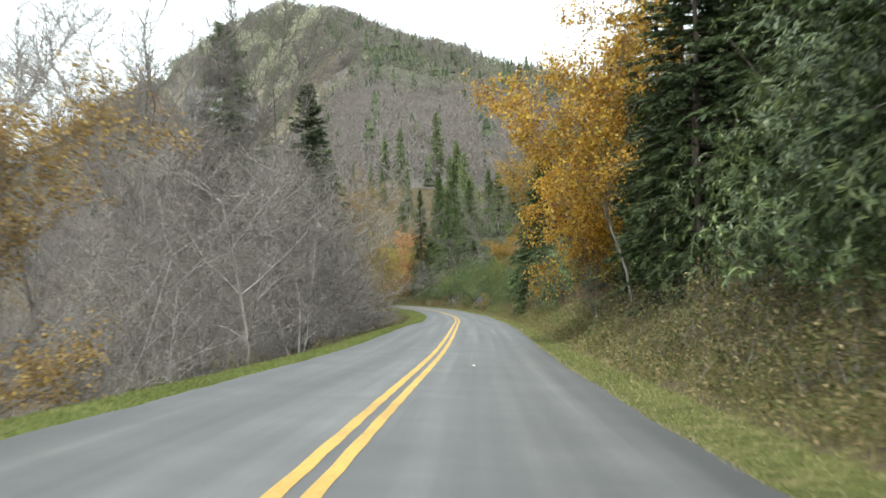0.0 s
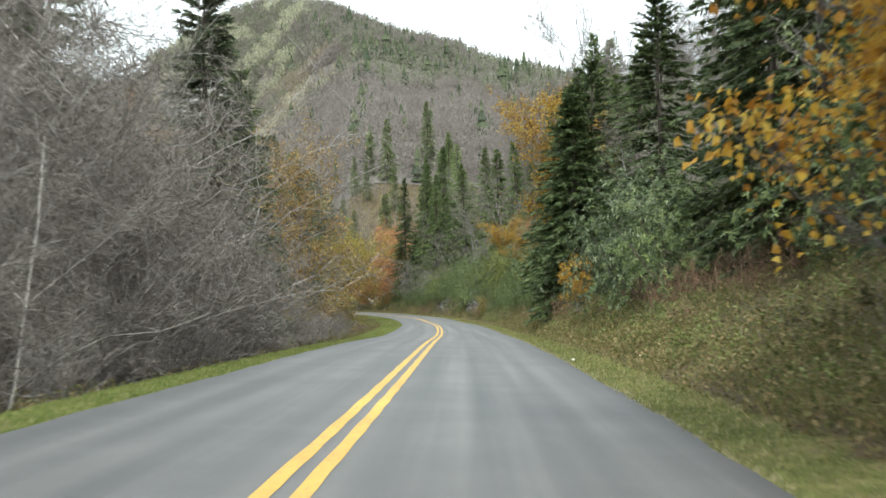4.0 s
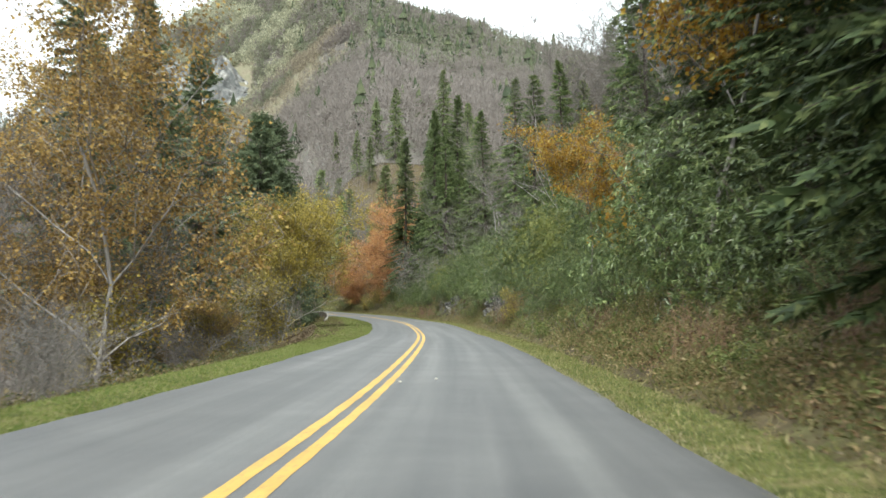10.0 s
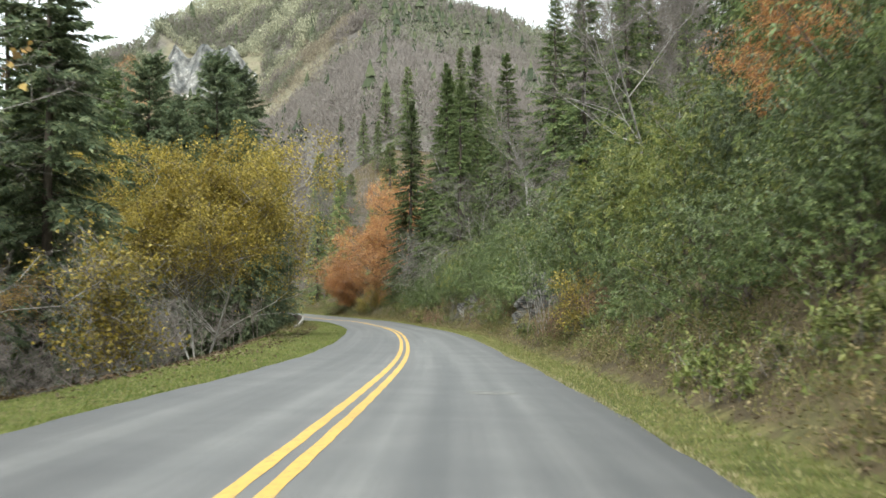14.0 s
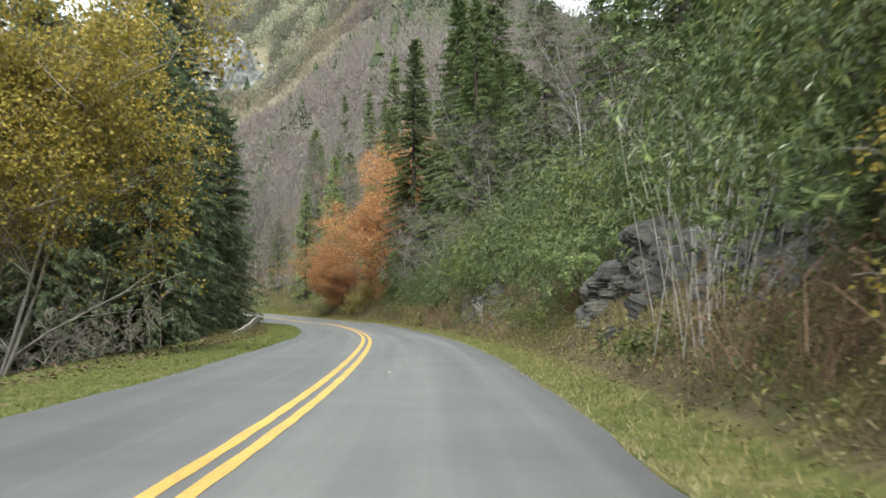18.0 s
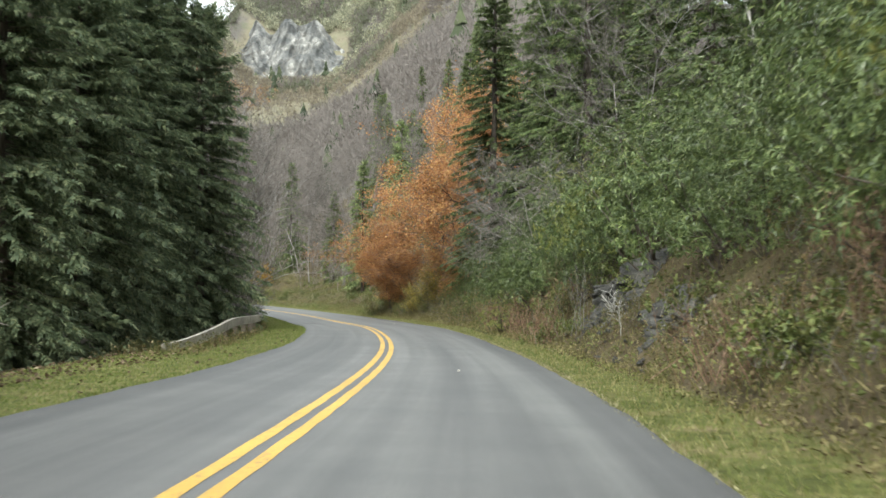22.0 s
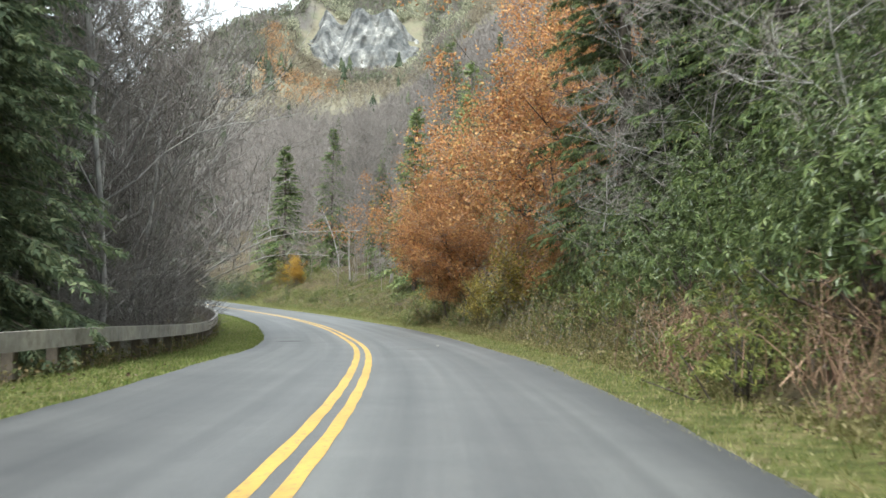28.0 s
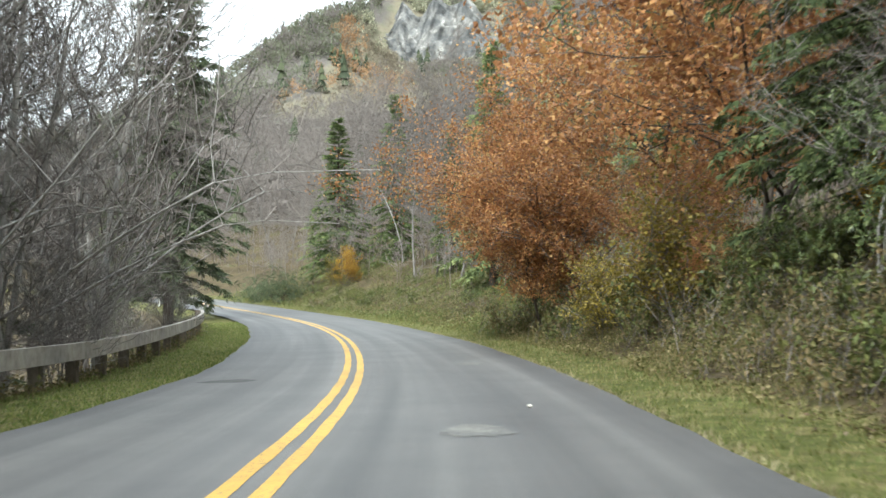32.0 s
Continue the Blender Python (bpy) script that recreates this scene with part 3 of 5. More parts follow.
def build_ground():
    rows = np.arange(-70, 470, 1.5)
    offs = np.concatenate([-np.array([46, 38, 31, 26, 22, 19, 16.5, 14.5, 12.5, 11, 9.7, 8.6, 7.7, 6.9, 6.2, 5.5, 4.9, 4.4, 3.9, 3.4, 2.95, 2.6, 1.2]), [0, 1.2, 2.6, 3.2, 3.5, 3.9, 4.4, 4.9, 5.4, 5.9, 6.5, 7.2, 8, 8.9, 10, 11.2, 12.6, 14.2, 16, 18.5, 21.5, 25, 30, 36, 44]])
    s, o = [a.ravel() for a in np.meshgrid(rows, offs, indexing="ij")]
    flat = on_road(s, o)
    z = np.interp(s, ALONG, LINE[:, 2]) + profile(s, o, flat[:, 0], flat[:, 1])
    z = z - np.where((o > -LEFT - 0.1) & (o < RIGHT + 0.1), 0.09, 0.03)
    near = np.stack([flat[:, 0], flat[:, 1], z], 1)
    # the wide sheet dips under the strip along the road
    gx, gy = np.arange(-420, 421, 7.0), np.arange(-120, 520, 7.0)
    x, y = [a.ravel() for a in np.meshgrid(gx, gy, indexing="ij")]
    _, oo, _ = nearest(x, y)
    wide = np.stack([x, y, height(x, y) - np.where(np.abs(oo) < 34, 2.5, 0.25)], 1)
    rx, ry = np.array([-5000.0, 5000.0]), np.array([-5000.0, 5000.0])
    x, y = [a.ravel() for a in np.meshgrid(rx, ry, indexing="ij")]
    skirt = np.stack([x, y, np.full(4, -45.0)], 1)
    v, t = joined([(near, grid_tris(len(rows), len(offs))), (wide, grid_tris(len(gx), len(gy))[:, ::-1]), (skirt, grid_tris(2, 2)[:, ::-1])])
    me = tri_mesh("ground", v, t, M_SOIL, True)
    green = np.where(o < 0, LEFT + np.interp(s, *LW) + o, RIGHT + np.interp(s, *RW) - o)
    turf_ = np.zeros(len(v), np.float32)
    turf_[: len(s)] = np.clip(0.5 + green / 1.2, 0, 1)
    me.attributes.new("turf", "FLOAT", "POINT").data.foreach_set("value", turf_)
    tagged(new("ground", me), "brown leaf-strewn forest floor falling away beside the road", "ground", kind="structure")


def build_mountain():
    gx, gy = np.arange(-420, 421, 6.0), np.arange(400, 930, 6.0)
    x, y = [a.ravel() for a in np.meshgrid(gx, gy, indexing="ij")]
    z = np.maximum(np.where(y < 500, height(x, y), mountain(x, y)), -30)
    me = tri_mesh("mountain", np.stack([x, y, z], 1), grid_tris(len(gx), len(gy))[:, ::-1], M_MOUNTAIN, True)
    # mask for the sunlit patches painted into the slope's colour
    belt = np.maximum(sunlit_belt_at(x, y), sunlit_scrub_at(x, y))
    at = me.attributes.new("sunlit_patch", "FLOAT", "POINT")
    at.data.foreach_set("value", belt.astype(np.float32))
    tagged(new("mountain", me), "wooded grey-brown mountain with sunlit patches painted in", "mountain", kind="structure")


def ribbon(name, s, left, right, lift, mat, uv=False, across=2):
    """A strip that lies on the road between two offsets."""
    w = np.linspace(0, 1, across)
    left, right = np.broadcast_to(left, s.shape), np.broadcast_to(right, s.shape)
    o = left[:, None] * (1 - w) + right[:, None] * w
    ss = np.repeat(s[:, None], across, 1)
    me = tri_mesh(name, on_road(ss.ravel(), o.ravel(), lift), grid_tris(len(s), across), mat, True)
    if uv:
        lay = me.uv_layers.new(name="across")
        idx = np.empty(len(me.loops), np.int32)
        me.loops.foreach_get("vertex_index", idx)
        lay.data.foreach_set("uv", np.stack([o.ravel()[idx], ss.ravel()[idx]], 1).astype(np.float32).ravel())
    return new(name, me)


build_ground()
build_mountain()
_s = np.arange(-60, 460, 0.5)
EDGE = ([155, 163, 170, 180, 187, 198, 222, 231, 241, 246, 260], [0, -0.1, 0, 0.08, 0.06, 0, -0.06, 0.06, 0.1, -0.05, 0])  # where the asphalt's right edge bulges
_rag = lambda s, k: 0.018 * np.sin(s * 1.3 + k) + 0.012 * np.sin(s * 2.9 + 2 * k) + 0.03 * np.sin(s * 0.43 + k)  # noqa: E731
tagged(ribbon("road", _s, -LEFT + _rag(_s, 1), RIGHT + _rag(_s, 4) + np.interp(_s, *EDGE), 0.0, M_ASPHALT, True, 9), "grey worn two-lane asphalt road", "road", kind="structure")
for _a in (-0.19, 0.06):
    tagged(ribbon("road_marking", _s, _a + 0.006 * np.sin(_s * 2.1), _a + 0.13 + 0.006 * np.sin(_s * 3.3 + 1), 0.004, M_PAINT), "worn solid yellow centre line on the asphalt", "road marking", group="double centre line", kind="structure")


# ---- plants ----
def limbs(rng, height_, spread, stems=1, fork=0.35, depth=4, lean=0.12, start=0.25, rise=0.45):
    """A branching frame: rows of start, end, radii and level."""
    segs = []

    def grow(p, d, length, r, level):
        k = 4 if level < 2 else 3
        for i in range(k):
            d = unit(d + rng.normal(size=3) * (0.11 + 0.05 * level) + np.array([0, 0, 0.06 if level else 0.0]))
            q = p + d * length / k
            r2 = r * (0.86 if level else 0.88)
            segs.append((p, q, r, r2, level))
            if level < depth:
                n = 2 if level == 0 else (2 if rng.random() < 0.75 else 1)
                if level == 0 and (i + 1) / k <= start:
                    n = 0
                for _ in range(n):
                    ang = rng.uniform(0, 2 * np.pi)
                    out = np.array([np.cos(ang), np.sin(ang), 0])
                    side = unit(d * fork * 1.6 + out * spread + np.array([0, 0, rise * rng.uniform(0.3, 1.0)]))
                    grow(q, side, length * rng.uniform(0.42, 0.62), r2 * rng.uniform(0.45, 0.62), level + 1)
            p, r = q, r2

    for j in range(stems):
        a = rng.uniform(0, 6.28)
        off = np.array([np.cos(a), np.sin(a), 0]) * (0.25 * (stems > 1))
        tilt = unit(np.array([np.cos(a), np.sin(a), 0]) * (lean if stems == 1 else rng.uniform(0.15, 0.45)) + np.array([0, 0, 1.0]))
        grow(off + np.array([0, 0, -0.3]), tilt, height_ * rng.uniform(0.72, 0.85), height_ * (0.016 if stems == 1 else 0.009), 0)
    return segs


def frame_arrays(segs, pick):
    some = [s for s in segs if pick(s[4])]
    return tuple(np.array([s[i] for s in some]) for i in range(4))


def broadleaf(name, label, rng, height_, spread=1.0, stems=1, depth=3, twigs=2500, twig_len=0.7, twig_w=0.016, leaf=None, leaf_count=0, leaf_size=0.13, bark=None, twig_mat=None, start=0.25, rise=0.45, leaf_low=0.0, thick=1.0):
    """A deciduous tree: a trunk with limbs, and a crown of twigs and of what leaves are left."""
    bark, twig_mat = bark or M_BARK, twig_mat or M_TWIG
    segs = limbs(rng, height_, spread, stems, depth=depth, start=start, rise=rise)
    tree = new(name)
    tagged(tree, label, "tree")
    p, q, r, s = frame_arrays(segs, lambda l: l == 0)
    stem = [tubes(p[k : k + 4], q[k : k + 4], r[k : k + 4] * thick, s[k : k + 4] * thick, 7) for k in range(0, len(p), 4)]
    p, q, r, s = frame_arrays(segs, lambda l: 0 < l < 3)
    b = tubes(p, q, np.maximum(r * thick, 0.012), np.maximum(s * thick, 0.01), 4)
    for a in stem:
        part("trunk", tri_mesh("trunk", *a, bark, True), tree)
    part("limb", tri_mesh("limb", *b, bark, True), tree)["kind"] = "stuff"
    p, q, r, s = frame_arrays(segs, lambda l: l >= min(2, depth))
    i = rng.integers(0, len(p), twigs)
    f = rng.random((twigs, 1))
    at, d = p[i] * (1 - f) + q[i] * f, unit(q[i] - p[i])
    way = unit(d * 0.8 + rng.normal(size=d.shape) * 0.75 + [0, 0, 0.15])
    ln = twig_len * rng.uniform(0.4, 1.25, twigs)
    pieces = [blades(at, way, ln, np.full(twigs, twig_w), rng)]
    j = rng.integers(0, twigs, twigs)
    f = rng.uniform(0.25, 0.8, (twigs, 1))
    at2 = at[j] + way[j] * ln[j, None] * f
    way2 = unit(way[j] + rng.normal(size=way.shape) * 0.55)
    ln2 = ln[j] * rng.uniform(0.35, 0.75, twigs)
    pieces.append(blades(at2, way2, ln2, np.full(twigs, twig_w * 0.65), rng))
    p, q, r, s = frame_arrays(segs, lambda l: l >= 3)
    if len(p):
        pieces.append(tubes(p, q, np.maximum(r, 0.008), np.maximum(s, 0.006), 3))
    crown = part("crown", tri_mesh("crown", *joined(pieces), twig_mat), tree)
    if leaf_count:
        j = rng.integers(0, twigs, leaf_count)
        if leaf_low < 0:
            j = j[np.argsort(-at2[j, 2] - 0.6 * np.hypot(at2[j, 0], at2[j, 1]) + rng.normal(size=leaf_count) * height_ * 0.12)][: int(leaf_count * (1 + leaf_low))]
        elif leaf_low:
            j = j[np.argsort(at2[j, 2] + rng.normal(size=leaf_count) * height_ * 0.2)][: int(leaf_count * (1 - leaf_low))]
        k = len(j)
        pos = at2[j] + way2[j] * ln2[j, None] * rng.random((k, 1)) + rng.normal(size=(k, 3)) * 0.2
        dirs = unit(rng.normal(size=(k, 3)) * [1, 1, 0.5] + [0, 0, -0.45])
        up = unit(rng.normal(size=(k, 3)) * 0.6 + [0, 0, 1.0])
        part("foliage", tri_mesh("foliage", *lobed(pos, dirs, up, leaf_size * rng.uniform(0.6, 1.3, k)), leaf), tree)
    return tree


def feathers(at, way, up, length, rng, count=5, width=0.24):
    """Flat sprays: short needles-and-twig slivers set along a shoot, one triangle each."""
    k = len(at)
    side = unit(np.cross(way, up))
    i = np.repeat(np.arange(k), count)
    f = np.tile(np.linspace(0.0, 0.75, count), k)
    sign = np.tile(np.where(np.arange(count) % 2, 1.0, -1.0), k)
    sign[count - 1 :: count] = 0.0
    p = at[i] + way[i] * (length[i] * f)[:, None]
    d = unit(way[i] + side[i] * (sign * rng.uniform(0.5, 1.0, len(i)))[:, None])
    ln = length[i] * (0.55 - 0.3 * f) * rng.uniform(0.8, 1.3, len(i))
    w = (np.cross(d, up[i]) + up[i] * 0.25) * (ln * width)[:, None]
    v = np.stack([p - w, p + w, p + d * ln[:, None]], 1)
    return v.reshape(-1, 3), np.arange(len(i) * 3).reshape(-1, 3)


def conifer(name, label, rng, height_, radius, mat, step=0.32, per=7, sprays=16, first=0.06, size=0.42, shape=0.85, gaps=0.1, fine=0, droop=1.0):
    """A spruce: a straight trunk with whorls of drooping boughs that carry hanging sprays."""
    tree = tagged(new(name), label, "tree")
    zs = np.linspace(0, height_, 9)
    rad = 0.013 * height_ * (1 - zs / height_) ** 0.9 + 0.012
    ax = np.stack([0.05 * np.sin(zs), 0.05 * np.cos(zs * 0.7), zs - 0.4 * (zs == 0)], 1)
    pieces = [tubes(ax[:-1], ax[1:], rad[:-1], rad[1:], 6)]
    n = int(height_ * (1 - first) / step)
    z = np.repeat(first * height_ + np.arange(n) * step, per) + rng.uniform(-0.2, 0.2, n * per)
    z = z[rng.random(len(z)) > gaps]
    f = np.clip(z / height_, 0, 0.995)
    ang = rng.uniform(0, 2 * np.pi, len(z))
    ln = radius * (1 - f) ** shape * rng.uniform(0.55, 1.12, len(z)) * np.clip(0.55 + f * 4, 0, 1) + 0.12
    tiltz = np.interp(f, [0, 0.5, 0.85, 1], [-0.32, -0.15, 0.25, 1.3])
    d = unit(np.stack([np.cos(ang), np.sin(ang), tiltz], 1))
    p = np.stack([0 * z, 0 * z, z], 1)
    mid = p + d * ln[:, None] * 0.55
    end = p + d * ln[:, None]
    end[:, 2] -= 0.06 * ln * np.where(f < 0.8, 1, 0)
    pieces += [blades(p, mid - p, ln * 0.7, 0.016 + 0.014 * ln, rng), blades(mid, end - mid, ln * 0.45, 0.01 + 0.006 * ln, rng)]
    part("trunk", tri_mesh("trunk", *joined(pieces), M_DARK_BARK, True), tree)
    i = np.repeat(np.arange(len(z)), sprays)
    u = rng.uniform(0.18, 1.0, len(i))
    at = np.where(u[:, None] < 0.55, p[i] + (mid - p)[i] * (u / 0.55)[:, None], mid[i] + (end - mid)[i] * ((u - 0.55) / 0.45)[:, None])
    sidew = np.stack([-d[i, 1], d[i, 0], 0 * u], 1) * rng.choice([-1, 1], len(i))[:, None]
    way = unit(d[i] * rng.uniform(0.3, 1.0, (len(i), 1)) + sidew * rng.uniform(0.1, 0.95, (len(i), 1)) + np.stack([0 * u, 0 * u, -droop * rng.uniform(0.05, 0.55, len(i))], 1))
    upw = unit(rng.normal(size=at.shape) * 0.5 + [0, 0, 1.0])
    l2 = size * (0.35 + 0.65 * np.sqrt(ln[i] / max(radius, 0.1))) * rng.uniform(0.55, 1.3, len(i))
    v1 = feathers(at, way, upw, l2 * 1.25, rng, fine) if fine else leaves(at, way, upw, l2, l2 * 0.34)
    part("crown", tri_mesh("crown", *v1, mat), tree)
    return tree


def rhododendron(name, label, rng, radius, tall, whorls, mat, leaf=0.16, per=7):
    """A broad evergreen bush: crooked stems, whorls of long drooping leaves on an uneven dome."""
    bush = tagged(new(name), label, "shrub")
    a, u = rng.uniform(0, 2 * np.pi, whorls), rng.random(whorls)
    el = np.arcsin(np.clip(u * 1.4 - 0.4, -0.4, 1))
    out = np.stack([np.cos(a) * np.cos(el), np.sin(a) * np.cos(el), np.sin(el)], 1)
    wob = 1 + 0.26 * np.sin(3 * a + 2 * el * 3) + 0.2 * np.sin(6 * a - 8 * el + 1) + 0.12 * np.sin(11 * a + 9 * el)
    deep = np.where(rng.random(whorls) < 0.7, rng.uniform(0.86, 1.05, whorls), rng.uniform(0.45, 0.86, whorls))
    c = out * (deep * wob)[:, None] * [radius, radius, tall * 0.62]
    c[:, 2] += tall * 0.34
    c[:, 2] = np.where(c[:, 2] < 0.1, 0.1 + 0.3 * rng.random(whorls), c[:, 2])
    k = rng.choice(whorls, 14, False)
    root = rng.normal(size=(len(k), 3)) * [radius * 0.15, radius * 0.15, 0] - [0, 0, 0.25]
    bend = root * 0.45 + c[k] * 0.55 + rng.normal(size=root.shape) * 0.15
    part("stem", tri_mesh("stem", *joined([tubes(root, bend, np.full(len(k), 0.03), np.full(len(k), 0.02), 3), tubes(bend, c[k], np.full(len(k), 0.02), np.full(len(k), 0.008), 3)]), M_DARK_BARK, True), bush, "crooked grey-brown stems")["kind"] = "stuff"
    i = np.repeat(np.arange(whorls), per)
    b = np.tile(np.arange(per) * 2 * np.pi / per, whorls) + rng.uniform(0, 1, len(i))
    ax = unit(out + rng.normal(size=out.shape) * 0.35 + [0, 0, 0.5])[i]
    e1 = unit(np.cross(ax, [[0.3, 0.5, 0.81]]))
    e2 = np.cross(ax, e1)
    way = unit((e1 * np.cos(b)[:, None] + e2 * np.sin(b)[:, None]) + ax * rng.uniform(-0.25, 0.55, (len(i), 1)) - [0, 0, 0.35])
    ln = leaf * rng.uniform(0.7, 1.25, len(i))
    part("foliage", tri_mesh("foliage", *leaves(c[i], way, ax, ln, ln * 0.27), mat), bush)
    return bush


def thicket(name, label, rng, radius, tall, stems, mat, leaf_count, leaf=0.085, stem_mat=None, splay=0.45):
    """A tangle of thin shoots with small leaves."""
    bush = tagged(new(name), label, "shrub")
    root = rng.normal(size=(stems, 3)) * [radius * 0.5, radius * 0.5, 0] - [0, 0, 0.1]
    d = unit(rng.normal(size=(stems, 3)) * [splay, splay, 0.1] + [0, 0, 1.0])
    ln = tall * rng.uniform(0.5, 1.15, stems)
    mid = root + d * ln[:, None] * 0.55
    d2 = unit(d + rng.normal(size=d.shape) * 0.9 * splay)
    end = mid + d2 * ln[:, None] * 0.5
    pieces = [tubes(root, mid, np.full(stems, 0.009), np.full(stems, 0.006), 3), tubes(mid, end, np.full(stems, 0.006), np.full(stems, 0.002), 3)]
    k = stems * 5
    j, f = rng.integers(0, stems, k), rng.random((k, 1))
    at = mid[j] * (1 - f) + end[j] * f
    way = unit(d2[j] + rng.normal(size=(k, 3)) * 0.8)
    tw = ln[j] * rng.uniform(0.1, 0.35, k)
    pieces.append(blades(at, way, tw, np.full(k, 0.008), rng))
    part("stem", tri_mesh("stem", *joined(pieces), stem_mat or M_TWIG), bush, "thin bare shoots")["kind"] = "stuff"
    if leaf_count:
        j = rng.integers(0, k, leaf_count)
        pos = at[j] + way[j] * tw[j, None] * rng.random((leaf_count, 1))
        low = rng.random(leaf_count) < 0.35
        pos[low, 2] *= rng.random(low.sum())
        w = unit(rng.normal(size=(leaf_count, 3)) + [0, 0, 0.1])
        l2 = leaf * rng.uniform(0.6, 1.5, leaf_count)
        part("foliage", tri_mesh("foliage", *leaves(pos, w, unit(rng.normal(size=pos.shape) * 0.5 + [0, 0, 1.0]), l2, l2 * 0.55), mat), bush)
    return bush


USED = set()


def put(proto, x, y, scale=1.0, turn=0.0, z=None, sink=0.1, lean=(0, 0), group="", stretch=1.0):
    """One plant of a kind at a place in the plan, standing on the ground."""
    z = float(height([x], [y])[0]) - sink if z is None else z
    m = Matrix.Translation((x, y, z)) @ pose(0, 0, 0, lean[0], lean[1], turn) @ Matrix.Diagonal((scale, scale, scale * stretch, 1))
    if proto.name in USED:
        ob = copy_thing(proto, m)
    else:
        USED.add(proto.name)
        proto.matrix_basis = m
        ob = proto
    if group:
        ob["group"] = group
    return ob


def beside(proto, s, o, scale=1.0, turn=None, **more):
    """The same, at s metres along the road and o to its right."""
    p = on_road(s, o)
    return put(proto, float(p[0]), float(p[1]), scale, rng_place.uniform(0, 360) if turn is None else turn, **more)


rng_place = np.random.default_rng(5)
R = np.random.default_rng
BARE = [broadleaf("bare_tree", "leafless grey-brown hardwood with dense fine twigs", R(10 + i), h, sp, st, 3, 3600, 0.9, 0.018, start=0.0, rise=0.3, bark=M_LIMB, thick=0.5) for i, (h, sp, st) in enumerate([(11, 1.25, 1), (12.5, 1.0, 2), (10, 1.4, 2)])]
BARE_FAR = [broadleaf("bare_tree", "leafless grey hardwood on the wooded slope", R(20 + i), h, sp, 1, 2, 1700, 1.3, 0.03, twig_mat=M_FAR_TWIG, start=0.25, thick=0.4) for i, (h, sp) in enumerate([(11, 0.9), (13, 0.7)])]
BARE_BUSH = [broadleaf("bare_shrub", "leafless many-stemmed grey shrub", R(30 + i), 5, 0.9, 5, 2, 900, 0.8, 0.014, bark=M_BARK, start=0.2, thick=0.6) for i in range(2)]
SPRUCE = [conifer("spruce", "tall green spruce with drooping boughs", R(40), 20, 4.2, M_SPRUCE, 0.36, 8, 18, size=0.5, fine=4), conifer("spruce", "tall green spruce with drooping boughs", R(41), 16, 3.4, M_SPRUCE, 0.36, 8, 18, size=0.5, fine=4)]
NEAR_SPRUCE = conifer("spruce", "tall green spruce with fine drooping boughs over the bend", R(42), 22, 3.7, M_SPRUCE, 0.34, 10, 60, 0.06, 0.26, 0.75, 0.08, 5, 2.4)
DARK = [conifer("spruce", "dense dark spruce with hanging boughs", R(45), 22, 5.0, M_DARK_SPRUCE, 0.34, 11, 42, 0.03, 0.4, 0.45, 0.03, 5, 1.8), conifer("spruce", "open-crowned dark spruce with gaps between its boughs", R(46), 23, 4.9, M_DARK_SPRUCE, 0.4, 9, 26, 0.1, 0.6, 0.72, 0.1, 5)]
NEARER = [conifer("spruce", "full spruce in painted sunlit green on the slope above the road", R(57), 15, 3.8, M_SUNLIT_SPRUCE, 0.36, 10, 26, 0.03, 0.42, 0.8, 0.06, 4, 1.6)]
FAR_SPRUCE = [conifer("spruce", "narrow green spruce on the wooded slope", R(50 + i), 16, 3.3, M_SUNLIT_SPRUCE, 0.46, 9, 20, 0.03, 0.55, 0.85, 0.08, 3, 1.6) for i in range(2)]
GREEN_SPRUCE = conifer("spruce", "full green spruce with bright drooping tips on the bank", R(56), 10.5, 3.1, M_HEMLOCK, 0.3, 10, 40, 0.02, 0.34, 0.75, 0.06, 6)
HEMLOCK = conifer("hemlock", "soft dark green hemlock with sweeping branches", R(55), 13, 3.3, M_HEMLOCK, 0.32, 8, 46, 0.02, 0.25, 0.6, 0.08, 7)
RHODO = [rhododendron("rhododendron", "broad glossy green rhododendron", R(60 + i), rr, t, w, M_RHODO, 0.14) for i, (rr, t, w) in enumerate([(1.9, 3.0, 640), (1.5, 2.2, 480), (2.3, 4.0, 1000)])]
# the second kind takes the yellow-green that paints sunlight on the slope
RHODO_FAR = [rhododendron("rhododendron", "broad green rhododendron higher on the slope", R(68 + i), 1.9, 2.8, 150, (M_RHODO, M_RHODO_SUNLIT_YELLOW)[i], 0.26, 6) for i in range(2)]
RHODO_Y = [rhododendron("rhododendron", "yellow-green laurel on the bank, its tone partly painted sunlight", R(65), 1.5, 2.2, 380, M_RHODO_SUNLIT_YELLOW, 0.12)]
ORANGE = [broadleaf("maple", "hardwood with bright orange autumn leaves", R(70), 12, 1.0, 1, 3, 1800, 0.8, 0.015, M_ORANGE, 16000, 0.15, bark=M_BARK, thick=0.38), broadleaf("maple", "low hardwood with orange-yellow autumn leaves", R(71), 7, 1.1, 2, 3, 1400, 0.6, 0.012, M_ORANGE, 20000, 0.15, start=0.2, thick=0.7, leaf_low=-0.3)]
RUST = [broadleaf("beech", "spreading beech with rust-orange leaves", R(73 + i), 11, 1.4, 2, 3, 2600, 1.1, 0.012, M_RUST, 44000, 0.11, start=0.0, rise=0.2, bark=M_DARK_BARK) for i in range(2)]
BROWN = [broadleaf("oak", "oak with thinning brown-orange leaves", R(76 + i), 13, 1.1, 1, 3, 3000, 0.9, 0.014, M_BROWN, 17000, 0.14, bark=M_BARK, start=0.1, thick=0.55) for i in range(2)]
